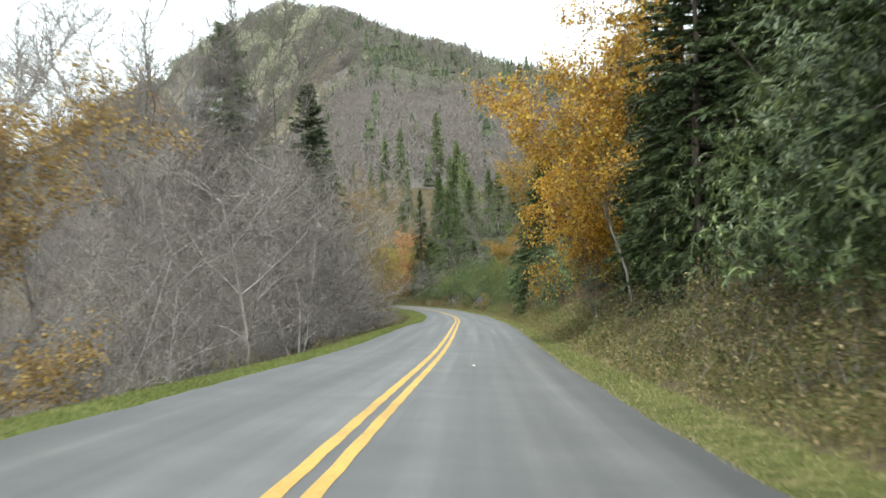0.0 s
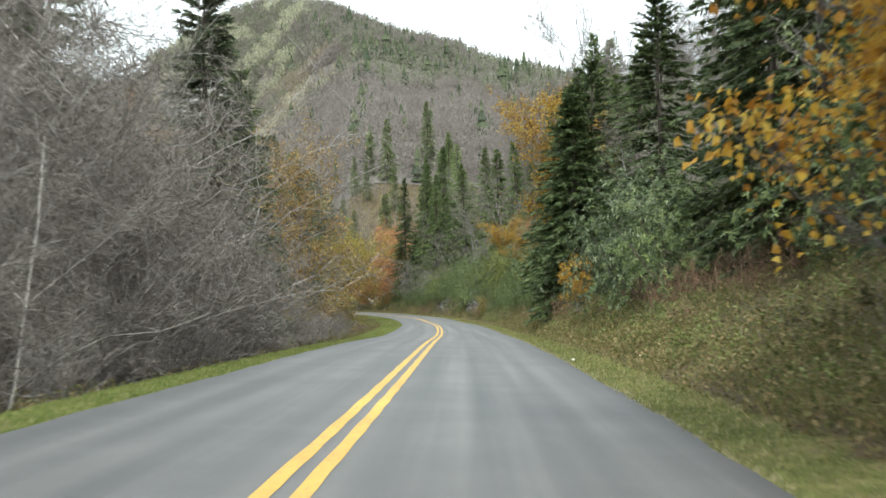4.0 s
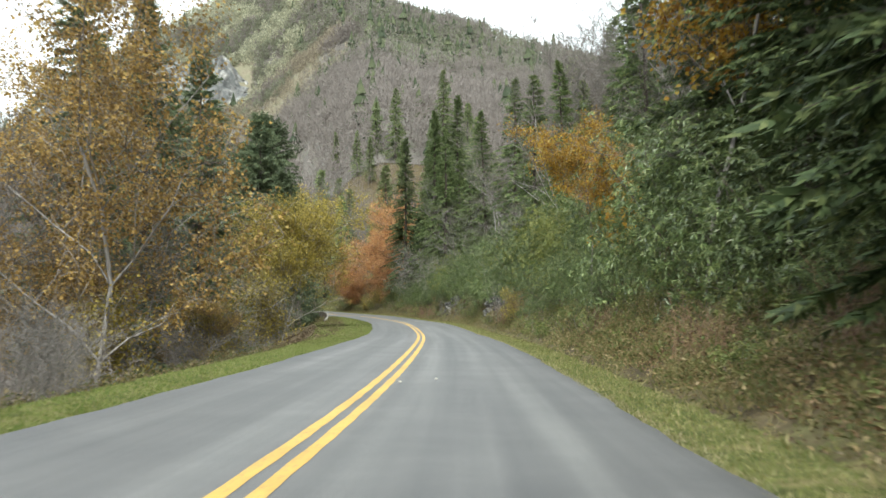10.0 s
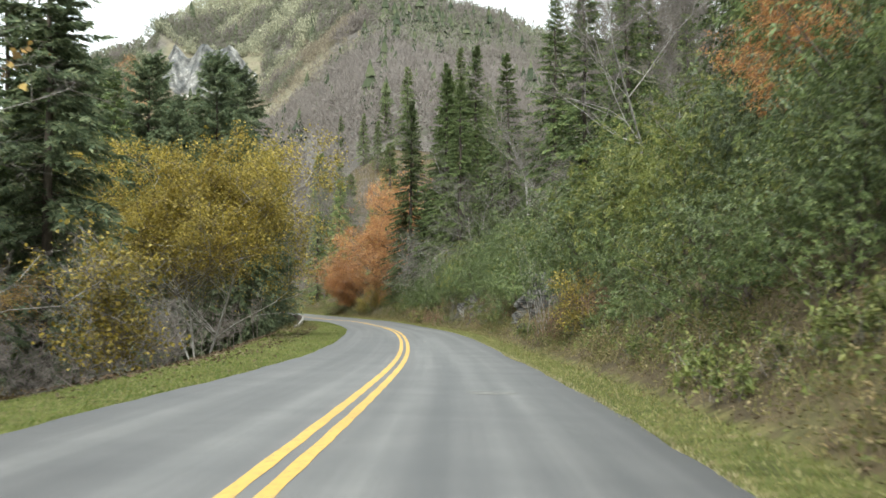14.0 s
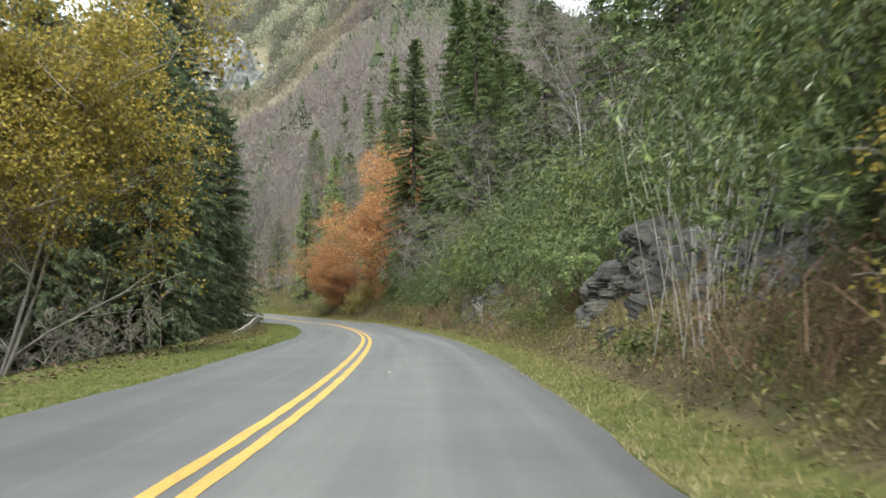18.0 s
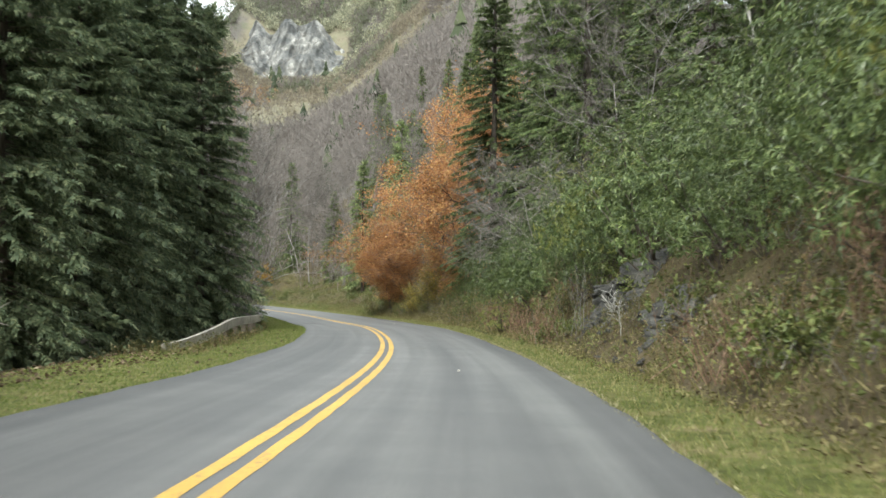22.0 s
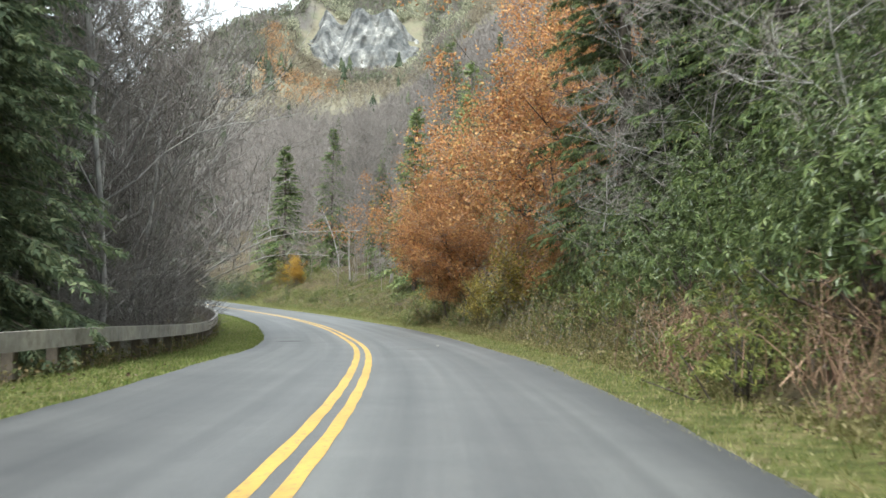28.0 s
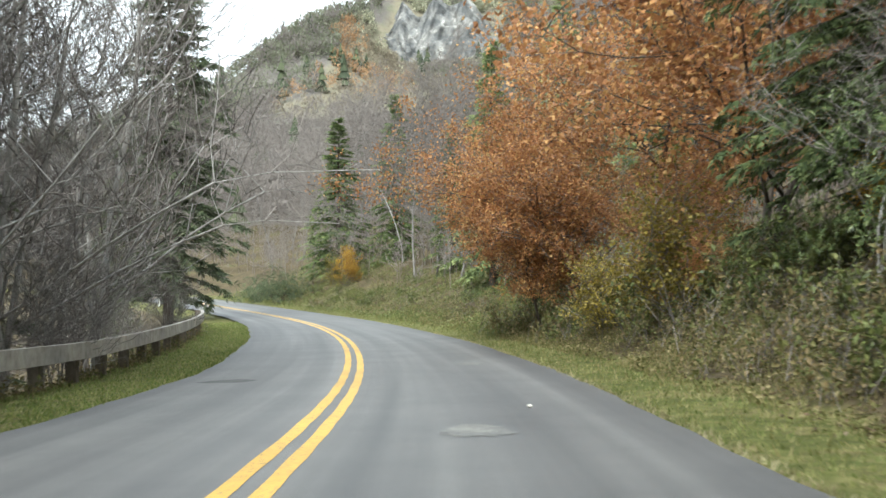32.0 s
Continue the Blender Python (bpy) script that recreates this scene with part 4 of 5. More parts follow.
GOLD = [broadleaf("birch", "round-crowned birch with golden leaves and pale stems", R(80), 10.5, 1.15, 4, 3, 5200, 1.1, 0.016, M_GOLD, 120000, 0.115, bark=M_PALE_BARK, start=0.2, leaf_low=-0.3, thick=0.7), broadleaf("sapling", "low sapling with golden autumn leaves", R(81), 4, 1.1, 3, 2, 900, 0.5, 0.01, M_GOLD, 4200, 0.12, start=0.0, thick=0.6)]
BRUSH = [thicket("brush", "tangled brown and green roadside brush", R(85 + i), 1.1, 1.1, 26, M_BRUSH, 560, 0.1) for i in range(3)]
GREEN_BRUSH = [thicket("leafy_shrub", "leafy green roadside shrub on the bank", R(88 + i), 1.1, 1.2, 22, M_GREENBRUSH, 620, 0.125) for i in range(2)]
RUSSET = [thicket("brush", "reddish-brown dry roadside brush", R(93 + i), 1.0, 1.4, 70, M_LITTER, 260, 0.07, M_RUSSET) for i in range(2)]
RHODO_DOME = rhododendron("rhododendron", "tall domed blue-green rhododendron above the bank", R(97), 2.0, 4.6, 1500, M_RHODO_PALE, 0.15, 8)
RHODO_BIG = rhododendron("rhododendron", "large yellow-green rhododendron hanging over the bank", R(69), 2.3, 4.0, 1000, M_RHODO_SUNLIT_YELLOW, 0.16, 8)
EVERGREEN_BUSH = rhododendron("evergreen_bush", "dark rounded evergreen bush beyond the bend", R(99), 2.1, 2.7, 620, M_DARK_SPRUCE, 0.17)
SHOOTS = [thicket("brush", "upright clump of pale bare shoots", R(91), 0.8, 3.0, 18, M_BRUSH, 60, 0.07, M_LIMB, 0.16)]
POLES = [broadleaf("bare_tree", "slender leafless tree with thin grey stems behind the guardrail", R(98 + i), 11, 0.9, 1, 3, 1100, 0.8, 0.013, bark=M_LIMB, start=0.2, rise=0.7, thick=0.5) for i in range(2)]
PALE_TREE = broadleaf("bare_tree", "leafless hardwood with pale whitish limbs", R(95), 12, 1.0, 1, 3, 1800, 0.8, 0.02, bark=M_LIMB, twig_mat=M_FAR_TWIG, start=0.3, thick=0.45)


def scatter(protos, count, s, o, scale=(0.8, 1.2), seed=1, gap=1.0, **more):
    """Plants strewn over a stretch of the roadside, not too close to one another."""
    rng, done = R(seed), []
    for _ in range(count * 6):
        if len(done) >= count:
            break
        a, b = rng.uniform(*s), (rng.uniform(*o) if abs(o[0]) > 0 else 0)
        if o[0] > 0 and b < 7.6 and (168 < a < 188 or 200 < a < 220 or (126 < a < 140 and b > 6.3)) and rng.random() < 0.92:
            continue
        if all((a - c) ** 2 + (b - d) ** 2 > gap * gap for c, d in done):
            done.append((a, b))
            beside(protos[rng.integers(0, len(protos))], a, b, rng.uniform(*scale), rng.uniform(0, 360), lean=(rng.uniform(-4, 4), rng.uniform(-4, 4)), **more)


# left of the road: bare woods, the spruces among them
W = "woods below the road"
scatter(BARE, 14, (22, 62), (-11, -6.4), (0.55, 0.8), 1, 2.4, group=W)
scatter(BARE, 15, (60, 93), (-14, -6.6), (0.65, 0.92), 30, 2.2, group=W)
scatter(BARE_FAR, 8, (64, 96), (-20, -12), (1.1, 1.3), 31, 2.2, group=W)
scatter(BARE, 8, (88, 126), (-18, -11), (0.6, 0.8), 10, 2.6, group=W)
scatter(BARE_BUSH, 22, (10, 124), (-8.6, -5.8), (0.5, 0.8), 2, 2.6, group=W)
scatter(BARE_FAR, 18, (18, 140), (-30, -11), (0.65, 0.9), 3, 3.0, group=W)
scatter(BRUSH, 18, (6, 135), (-6.0, -5.0), (0.5, 0.8), 4, 2.0)
put(DARK[1], -9.2, 81.0, 1.06, 40)
put(SPRUCE[1], -3.7, 108.7, 1.15, 10)
put(DARK[1], -5.0, 103, 0.95, 15)
put(BARE[2], -4.4, 92, 1.0, 100)
put(BARE[1], -7.5, 90, 1.05, 200)
put(BARE[0], -2.6, 96, 0.75, 130)
put(SPRUCE[1], -11, 120, 0.9, 75)
put(BARE[0], -4.0, 79.5, 0.88, 0)
scatter(BARE, 9, (64, 92), (-13.5, -8.5), (1.1, 1.4), 44, 2.6, group=W)
scatter(BARE, 6, (66, 80), (-10.5, -7.6), (1.15, 1.35), 45, 2.2, group=W)
put(BROWN[1], -7.2, 19.0, 0.42, 20)
put(DARK[0], -10.5, 88, 0.8, 20)
put(DARK[0], -13, 96, 0.85, 80)
scatter(BARE, 5, (84, 97), (-15, -8.5), (0.9, 1.1), 37, 2.2, group=W)
put(SPRUCE[0], -6.5, 174, 1.0, 33)
put(SPRUCE[0], -8, 183, 1.0, 133)
put(SPRUCE[1], -11, 166, 1.1, 203)
put(DARK[1], -7.5, 153, 0.95, 60)
put(BROWN[1], -6.8, 141, 1.3, 75)
put(BARE[1], -4.6, 147, 1.35, 10)
put(BARE[0], -8, 142, 1.5, 80)
put(BARE[2], -2.4, 167, 0.9, 120)
for _x, _y in ((-6, 227), (-5.5, 236), (-10, 219), (-12, 241), (-13, 214), (-15, 236), (-10, 251), (-18, 225), (-13, 204)):
    put(DARK[0], _x, _y, 1.45, _y * 31, group="dark spruces by the bend")
# the autumn trees before the wide verge
put(BROWN[0], -3.5, 138, 1.05, 30)
put(BROWN[0], -6.5, 148, 1.0, 200)
put(BROWN[1], -3.8, 158, 0.9, 90)
put(BROWN[1], -8, 170, 1.0, 10)
put(GOLD[1], -2.6, 140, 1.1, 40)
put(GOLD[1], -0.6, 146, 0.8, 140)
put(GOLD[1], 0.6, 160, 0.9, 250)
put(GOLD[0], -0.9, 188, 0.96, 240)
put(DARK[1], -6, 162, 0.95, 160)
put(DARK[1], -4.5, 173, 0.9, 60)
put(DARK[0], -9.5, 160, 0.95, 10)
put(BROWN[1], 0.2, 146, 0.55, 300)
put(SPRUCE[0], -10.0, 249, 1.15, 20)
put(SPRUCE[0], -8.6, 232, 1.2, 120)
put(SPRUCE[0], -8, 199, 1.0, 220)
put(SPRUCE[0], -11, 207, 1.1, 110)
put(SPRUCE[1], -13, 190, 1.1, 20)
scatter(BARE_BUSH, 8, (140, 172), (-13, -9), (0.7, 1.0), 5, 2.5)
scatter(BARE_FAR, 6, (140, 185), (-40, -16), (0.9, 1.1), 6, 4.0)
# the dark spruces by the bend
for _x, _y, _k in ((-2.5, 216, 0.95), (-6.5, 212, 1.05), (-3.2, 224, 0.95), (-8, 221, 1.1), (-3.6, 231, 0.95), (-2.6, 238.5, 0.9), (-6.0, 241, 0.9), (-9, 240, 1.0), (-11, 228, 1.1)):
    put(DARK[0], _x, _y, _k, _x * 70 + _y * 13, group="dark spruces by the bend")
# bare woods behind the guardrail
scatter(BARE, 6, (252, 300), (-12, -7.4), (0.6, 0.9), 7, 2.4, group="woods behind the guardrail")
scatter([PALE_TREE] + BARE_FAR, 9, (246, 302), (-15, -8.2), (0.75, 1.1), 71, 1.9, group="woods behind the guardrail")
scatter(BARE_BUSH, 9, (243, 300), (-8, -5.6), (0.7, 1.1), 8, 2.0, group="woods behind the guardrail")
scatter(BARE_FAR, 8, (240, 330), (-30, -11), (0.8, 1.1), 9, 3.0, group="woods behind the guardrail")
put(DARK[1], -11.6, 262, 0.85, 20)
put(FAR_SPRUCE[1], -26, 306, 0.62, 40)
scatter(POLES, 10, (252, 280), (-12, -6.8), (0.85, 1.2), 74, 2.0, group="woods behind the guardrail")
put(DARK[1], -6.6, 245, 0.95, 75)
put(DARK[1], -19.8, 300, 0.92, 130)
put(POLES[1], -8.4, 269.0, 0.6, 200, lean=(0, 20))
scatter(POLES, 7, (250, 268), (-12, -7.2), (0.9, 1.2), 75, 1.8, group="woods behind the guardrail")
scatter(BARE, 4, (250, 272), (-15, -9.5), (0.95, 1.15), 76, 2.6, group="woods behind the guardrail")

# right of the road: the cut bank
B = "bushes on the bank"
scatter(BRUSH, 45, (4, 130), (5.4, 8.5), (0.45, 0.75), 11, 1.3, group=B)
scatter(GREEN_BRUSH, 22, (40, 130), (5.4, 8.5), (0.5, 0.85), 12, 1.8, group=B)
scatter(RHODO, 9, (30, 62), (8.6, 14), (0.7, 1.1), 13, 2.0, group=B)
scatter(RHODO, 14, (90, 128), (8.6, 14), (0.7, 1.1), 15, 2.0, group=B)
for _s1, _o, _k in ((66, 9.4, 1.0), (72, 9.8, 1.05), (77, 11, 1.1), (90, 9.6, 0.9)):
    beside(HEMLOCK, _s1, _o, _k)
scatter(RUSSET, 14, (64, 82), (7.2, 9.4), (0.7, 1.0), 38, 1.2, group=B)
scatter(GREEN_BRUSH, 10, (65, 76), (6.0, 8.2), (0.6, 0.9), 40, 1.1, group=B)
scatter(SPRUCE, 6, (5, 56), (10.5, 15), (0.7, 1.1), 14, 4.0)
scatter(SPRUCE, 4, (112, 132), (10.5, 15), (0.6, 0.8), 14, 4.0)
scatter(BARE, 9, (66, 112), (10.5, 17), (0.7, 1.0), 16, 3.0)
scatter(FAR_SPRUCE, 18, (5, 130), (15, 32), (0.9, 1.3), 32, 4.0)
beside(HEMLOCK, 20, 10.5, 1.35)
beside(HEMLOCK, 13, 9.5, 1.3)
scatter(BARE, 10, (20, 130), (9, 18), (0.7, 1.0), 15, 4.0)
for _s1, _o, _k in ((18, 8.6, 1.2), (14, 8.8, 1.2), (22, 9.0, 1.2), (27, 8.9, 1.1), (75, 8.0, 1.0), (117, 7.2, 1.0), (121, 7.4, 1.1), (112, 7.6, 0.9)):
    beside(RHODO[2], _s1, _o, _k, group=B, sink=0.7)
    beside(RHODO[1], _s1 - 0.8, _o - 0.2, 0.6, group=B)
beside(ORANGE[0], 44, 6.7, 0.74, 0, lean=(0, -9))
beside(ORANGE[1], 48.5, 6.0, 0.6, 0, lean=(0, -10), stretch=1.2)
beside(HEMLOCK, 38, 8.0, 0.95)
beside(HEMLOCK, 33, 9.6, 1.1)
# hemlocks added to shade the bank, the first standing unseen behind the start
for _s1, _o in ((-9, 9), (-2, 8.6), (4, 8.8), (9, 8.4), (12, 11.5), (24, 11.5)):
    beside(HEMLOCK, _s1, _o, 1.3)
beside(HEMLOCK, 16, 9.0, 1.2)
beside(HEMLOCK, 40, 9.4, 1.1)
beside(HEMLOCK, 51, 8.8, 1.15)
beside(ORANGE[0], 119, 6.8, 1.25, 200, lean=(0, -6))
beside(ORANGE[1], 89, 6.0, 0.38, 20)
beside(ORANGE[0], 138.5, 6.6, 0.62, 120)
beside(ORANGE[1], 136.8, 7.6, 0.42, 90)
beside(GREEN_SPRUCE, 97, 6.6, 1.0, 30)
beside(GREEN_SPRUCE, 104, 7.4, 1.1, 200)
beside(HEMLOCK, 106, 8.6, 1.0)
beside(RHODO_DOME, 84, 7.3, 1.0, 0, group=B, sink=0.4)
beside(RHODO_DOME, 79.5, 7.6, 1.1, 140, group=B, sink=0.4)
beside(RHODO_DOME, 19, 8.6, 1.2, 70, group=B, sink=0.3)
beside(RHODO_DOME, 24, 8.8, 1.15, 260, group=B, sink=0.3)
beside(HEMLOCK, 27, 9.2, 0.9)
beside(HEMLOCK, 46, 9.0, 0.9)
beside(HEMLOCK, 124, 8.8, 1.0)
beside(HEMLOCK, 112, 8.4, 0.9)
beside(HEMLOCK, 118, 8.8, 1.0)
scatter(BRUSH, 14, (12, 30), (5.3, 7.2), (1.1, 1.5), 68, 1.1, group=B)
scatter(BRUSH, 22, (12, 42), (6.6, 9.6), (1.3, 1.8), 46, 1.1, group=B)
scatter(RHODO, 8, (14, 44), (7.4, 9.4), (0.45, 0.65), 49, 2.0, group=B)
scatter(BRUSH, 40, (6, 62), (5.8, 9.5), (0.8, 1.3), 62, 1.1, group=B)
scatter(GREEN_BRUSH, 26, (96, 128), (6.2, 9), (0.8, 1.2), 63, 1.2, group=B)
scatter(GREEN_BRUSH, 16, (6, 60), (6.6, 9.5), (0.7, 1.1), 64, 1.5, group=B)
for _x, _y, _k in ((20, 200, 0.9), (22, 214, 1.0), (20.5, 236, 1.0), (13.2, 233, 0.8), (16, 226, 0.9), (11.8, 247.5, 0.75), (9.4, 256, 0.7), (18, 206, 0.8)):
    put(BARE[int(_y) % 3], _x, _y, _k, _y * 17)
scatter(SPRUCE, 16, (128, 240), (11, 19), (0.55, 0.9), 41, 4.0)
scatter(NEARER, 10, (205, 262), (13, 22), (0.6, 0.8), 75, 3.0)
for _i in range(9):
    beside(PALE_TREE, 138 + 11.5 * _i, 9.5 + 3.1 * (_i % 3), 0.55 + 0.07 * (_i % 4), _i * 77)
for _s1, _o, _k in ((151, 9.5, 0.36), (197, 10.5, 0.34), (226, 10.0, 0.36), (172, 12, 0.4)):
    beside(RUST[0], _s1, _o, _k)
scatter(RHODO, 60, (124, 238), (6.3, 12), (0.6, 1.05), 16, 1.5, group=B)
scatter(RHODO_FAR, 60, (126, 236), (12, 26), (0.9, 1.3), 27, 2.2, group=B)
scatter(BARE_BUSH, 26, (140, 238), (7.5, 18), (0.5, 0.9), 61, 3.0)
scatter(RHODO_Y, 20, (130, 236), (5.8, 16), (0.6, 1.1), 17, 2.0, group=B)
scatter(GREEN_BRUSH, 26, (122, 240), (5.3, 8.0), (0.7, 1.2), 18, 1.4, group=B)
scatter(RHODO, 26, (140, 238), (6.4, 10), (0.8, 1.1), 29, 2.2, group=B, sink=0.3)
scatter([RHODO_DOME], 12, (140, 238), (8, 13), (0.55, 0.75), 39, 3.0, group=B, sink=0.3)
scatter(RHODO, 18, (124, 238), (5.9, 7.6), (0.45, 0.65), 28, 1.5, group=B)
scatter(BRUSH, 60, (125, 262), (5.2, 8.0), (0.7, 1.2), 19, 1.0, group=B)
beside(GOLD[1], 163, 5.3, 0.42)
scatter(GREEN_BRUSH, 14, (122, 172), (4.9, 6.6), (0.7, 1.1), 33, 0.9, group=B)
scatter(RHODO, 12, (124, 172), (5.5, 7.0), (0.4, 0.65), 34, 1.3, group=B)
scatter(BRUSH, 24, (188, 240), (5.5, 6.8), (0.7, 1.1), 42, 1.0, group=B)
scatter(GREEN_BRUSH, 26, (172, 240), (5.0, 6.8), (0.7, 1.2), 43, 1.0, group=B)
# yellow-green bushes added where the bank's sunlight is painted
scatter(RHODO_Y, 24, (134, 192), (7.0, 12.5), (0.9, 1.35), 69, 1.7, group=B)
scatter(RHODO, 9, (7, 24), (7.2, 10), (0.5, 0.75), 70, 1.6, group=B)
scatter(BRUSH, 60, (236, 292), (5.3, 12), (0.8, 1.4), 35, 1.1, group=B)
scatter(GREEN_BRUSH, 34, (238, 292), (5.6, 12), (0.7, 1.3), 36, 1.4, group=B)
scatter(RUSSET, 22, (160, 238), (5.1, 7.0), (0.7, 1.15), 72, 1.4, group=B)
scatter(RUSSET, 8, (60, 130), (5.4, 7.5), (0.6, 0.9), 73, 2.0, group=B)
for _s1, _o, _k in ((163, 7.9, 1.05), (167, 7.6, 1.0), (171.5, 8.8, 1.0), (157, 8.6, 0.9), (195, 8.2, 0.9), (228, 8.4, 0.95), (222, 7.6, 0.8)):
    beside(RHODO_BIG, _s1, _o, _k, group=B, sink=0.3)
for _s1, _o, _k in ((172.4, 5.4, 1.05), (173.6, 6.0, 1.1), (218, 5.4, 0.6)):
    beside(SHOOTS[0], _s1, _o, _k, group=B)
scatter(RHODO_Y, 12, (169, 190), (7.7, 9.5), (0.5, 0.8), 47, 1.4, group=B)
scatter(RHODO_Y, 9, (202, 220), (7.7, 9.5), (0.5, 0.8), 48, 1.4, group=B)
scatter(FAR_SPRUCE, 44, (146, 250), (20, 46), (0.85, 1.2), 81, 3.2)
scatter(BARE_FAR, 20, (140, 245), (13, 34), (0.85, 1.15), 82, 3.0)
scatter(FAR_SPRUCE, 30, (140, 245), (17, 48), (0.75, 1.15), 21, 5.0)
scatter(BARE_FAR, 16, (125, 250), (13, 30), (0.7, 1.0), 22, 4.0)
for _x, _y, _k in ((10.4, 259.5, 1.0), (13.8, 247, 1.05), (14.5, 262, 1.1), (14.8, 238, 0.9), (17, 252, 1.1)):
    put(NEAR_SPRUCE, _x, _y, _k, _x * 50, group="spruces above the bend")
put(RUST[0], 3.0, 273.5, 1.3, 0, stretch=1.1)
put(RUST[1], 8.2, 264, 1.1, 100)
put(RUST[1], 5.0, 280, 1.0, 10)
put(GOLD[1], 6.8, 262, 0.55, 10)
put(GOLD[1], 4.9, 267.5, 0.4, 80)
put(RUST[1], 5.4, 273.0, 0.6, 210, sink=1.2)
for _i in range(9):
    put((BRUSH + GREEN_BRUSH)[_i % 5], 3.6 + 0.75 * _i * 0.6 + 0.5 * (_i % 2), 270.5 - 0.55 * _i + 1.2 * (_i % 3), 1.3 + 0.1 * (_i % 4), _i * 51, group=B)
put(RUST[0], 6.8, 266, 0.5, 280)
put(ORANGE[1], 10.2, 259, 0.36, 30)
put(RUST[0], 6.2, 270, 0.9, 200)
scatter(BRUSH, 26, (252, 286), (5.8, 9.5), (1.2, 1.8), 65, 1.3, group=B)
scatter(GREEN_BRUSH, 22, (246, 276), (6.2, 10), (1.2, 1.8), 66, 1.4, group=B)
scatter(RHODO, 9, (240, 262), (7.2, 10.5), (0.6, 0.9), 67, 1.6, group=B)
scatter(RHODO_Y, 7, (238, 256), (6.4, 9.5), (0.5, 0.75), 68, 1.6, group=B)
put(RHODO[0], 11.2, 243, 1.0, 0)
put(RHODO[2], 11.4, 248.5, 0.8, 30, sink=0.4)
put(HEMLOCK, 13.6, 252, 1.0, 60)
put(GREEN_SPRUCE, 12.2, 255.5, 1.0, 100)
put(RHODO_Y[0], 11.2, 232.5, 0.9, 0)
put(RHODO[0], 12.6, 239, 1.1, 60)
scatter(BRUSH, 36, (290, 340), (5.5, 11), (0.6, 1.0), 23, 1.3)
scatter(GREEN_BRUSH, 44, (262, 345), (6.0, 13), (0.7, 1.3), 24, 1.5)
scatter(RHODO_Y, 9, (288, 340), (6.5, 12), (0.45, 0.7), 27, 2.2)
put(ORANGE[1], -16.9, 326, 0.5, 0, sink=0.7)
put(GOLD[1], -17.9, 327.5, 0.5, 0)
put(EVERGREEN_BUSH, -22.8, 328.5, 1.0, 0)
put(EVERGREEN_BUSH, -26.2, 333.0, 0.75, 140)
for _x, _y, _k in ((-18.6, 330, 0.52), (-13.9, 331, 0.62), (-10.5, 327, 0.6)):
    put(PALE_TREE, _x, _y, _k, _x * 40, group="bare trees beyond the bend")
put(BARE[1], -11, 336, 1.0, 0)
put(SPRUCE[1], -20.4, 336, 0.95, 0, stretch=0.77)
put(FAR_SPRUCE[1], -33, 372, 0.7, 0)
put(SPRUCE[1], -15.6, 335.5, 0.78, 90, stretch=0.98)
scatter(BARE_FAR, 24, (285, 420), (10, 36), (0.75, 1.05), 25, 3.5, group="woods beyond the bend")
_rs = R(77)
for _i in range(30):
    put(FAR_SPRUCE[_i % 2], _rs.uniform(-8, 34), 285 + 135 * (_i + _rs.random()) / 30, _rs.uniform(1.0, 1.35), _rs.uniform(0, 360), group="woods beyond the bend")
for _x, _y in ((17, 238), (20.5, 227), (19, 247), (16.5, 262)):
    put(PALE_TREE, _x, _y, 0.85, _y * 37)
scatter(FAR_SPRUCE, 36, (225, 300), (24, 85), (0.85, 1.25), 26, 5.0, group="woods beyond the bend")


# ---- far woods on the mountain ----
def far_bare(rng, x, y, z, tall, full=1.0):
    """Soft rounded crowns of twigs for leafless trees too far off to tell apart."""
    n, k = len(x), 32
    i = np.repeat(np.arange(n), k)
    out = unit(rng.normal(size=(len(i), 3)))
    c = np.stack([x[i], y[i], z[i] + tall[i] * 0.58], 1) + out * (rng.random((len(i), 1)) ** 0.4) * (tall[i] * 0.42)[:, None] * [0.72, 0.72, 1.0]
    d = unit(out * 0.5 + rng.normal(size=(len(i), 3)) * 0.5 + [0, 0, 0.7])
    ln = tall[i] * rng.uniform(0.1, 0.24, len(i))
    return blades(c, d, ln, ln * full * rng.uniform(0.14, 0.4, len(i)), rng)


def far_spruces(rng, x, y, z, tall):
    """Small spruces of five ragged tiers."""
    n, tiers, k = len(x), 5, 7
    f = np.tile(np.arange(tiers) / tiers, n)
    i = np.repeat(np.arange(n), tiers)
    top = np.stack([x[i], y[i], z[i] + tall[i] * np.minimum(f + 0.36, 1.0)], 1)
    a = np.arange(k) * 2 * np.pi / k + rng.uniform(0, 1, (len(i), 1))
    r = (tall[i] * 0.27 * (1.0 - f))[:, None] * rng.uniform(0.5, 1.3, (len(i), k))
    ring = np.stack([x[i, None] + np.cos(a) * r, y[i, None] + np.sin(a) * r, (z[i] + tall[i] * (f + 0.04))[:, None] + rng.uniform(-0.3, 0.3, (len(i), k))], -1)
    v = np.concatenate([top[:, None], ring], 1)
    one = np.array([[0, 1 + j, 1 + (j + 1) % k] for j in range(k)])
    t = one[None] + (np.arange(len(i)) * (k + 1))[:, None, None]
    return v.reshape(-1, 3), t.reshape(-1, 3)


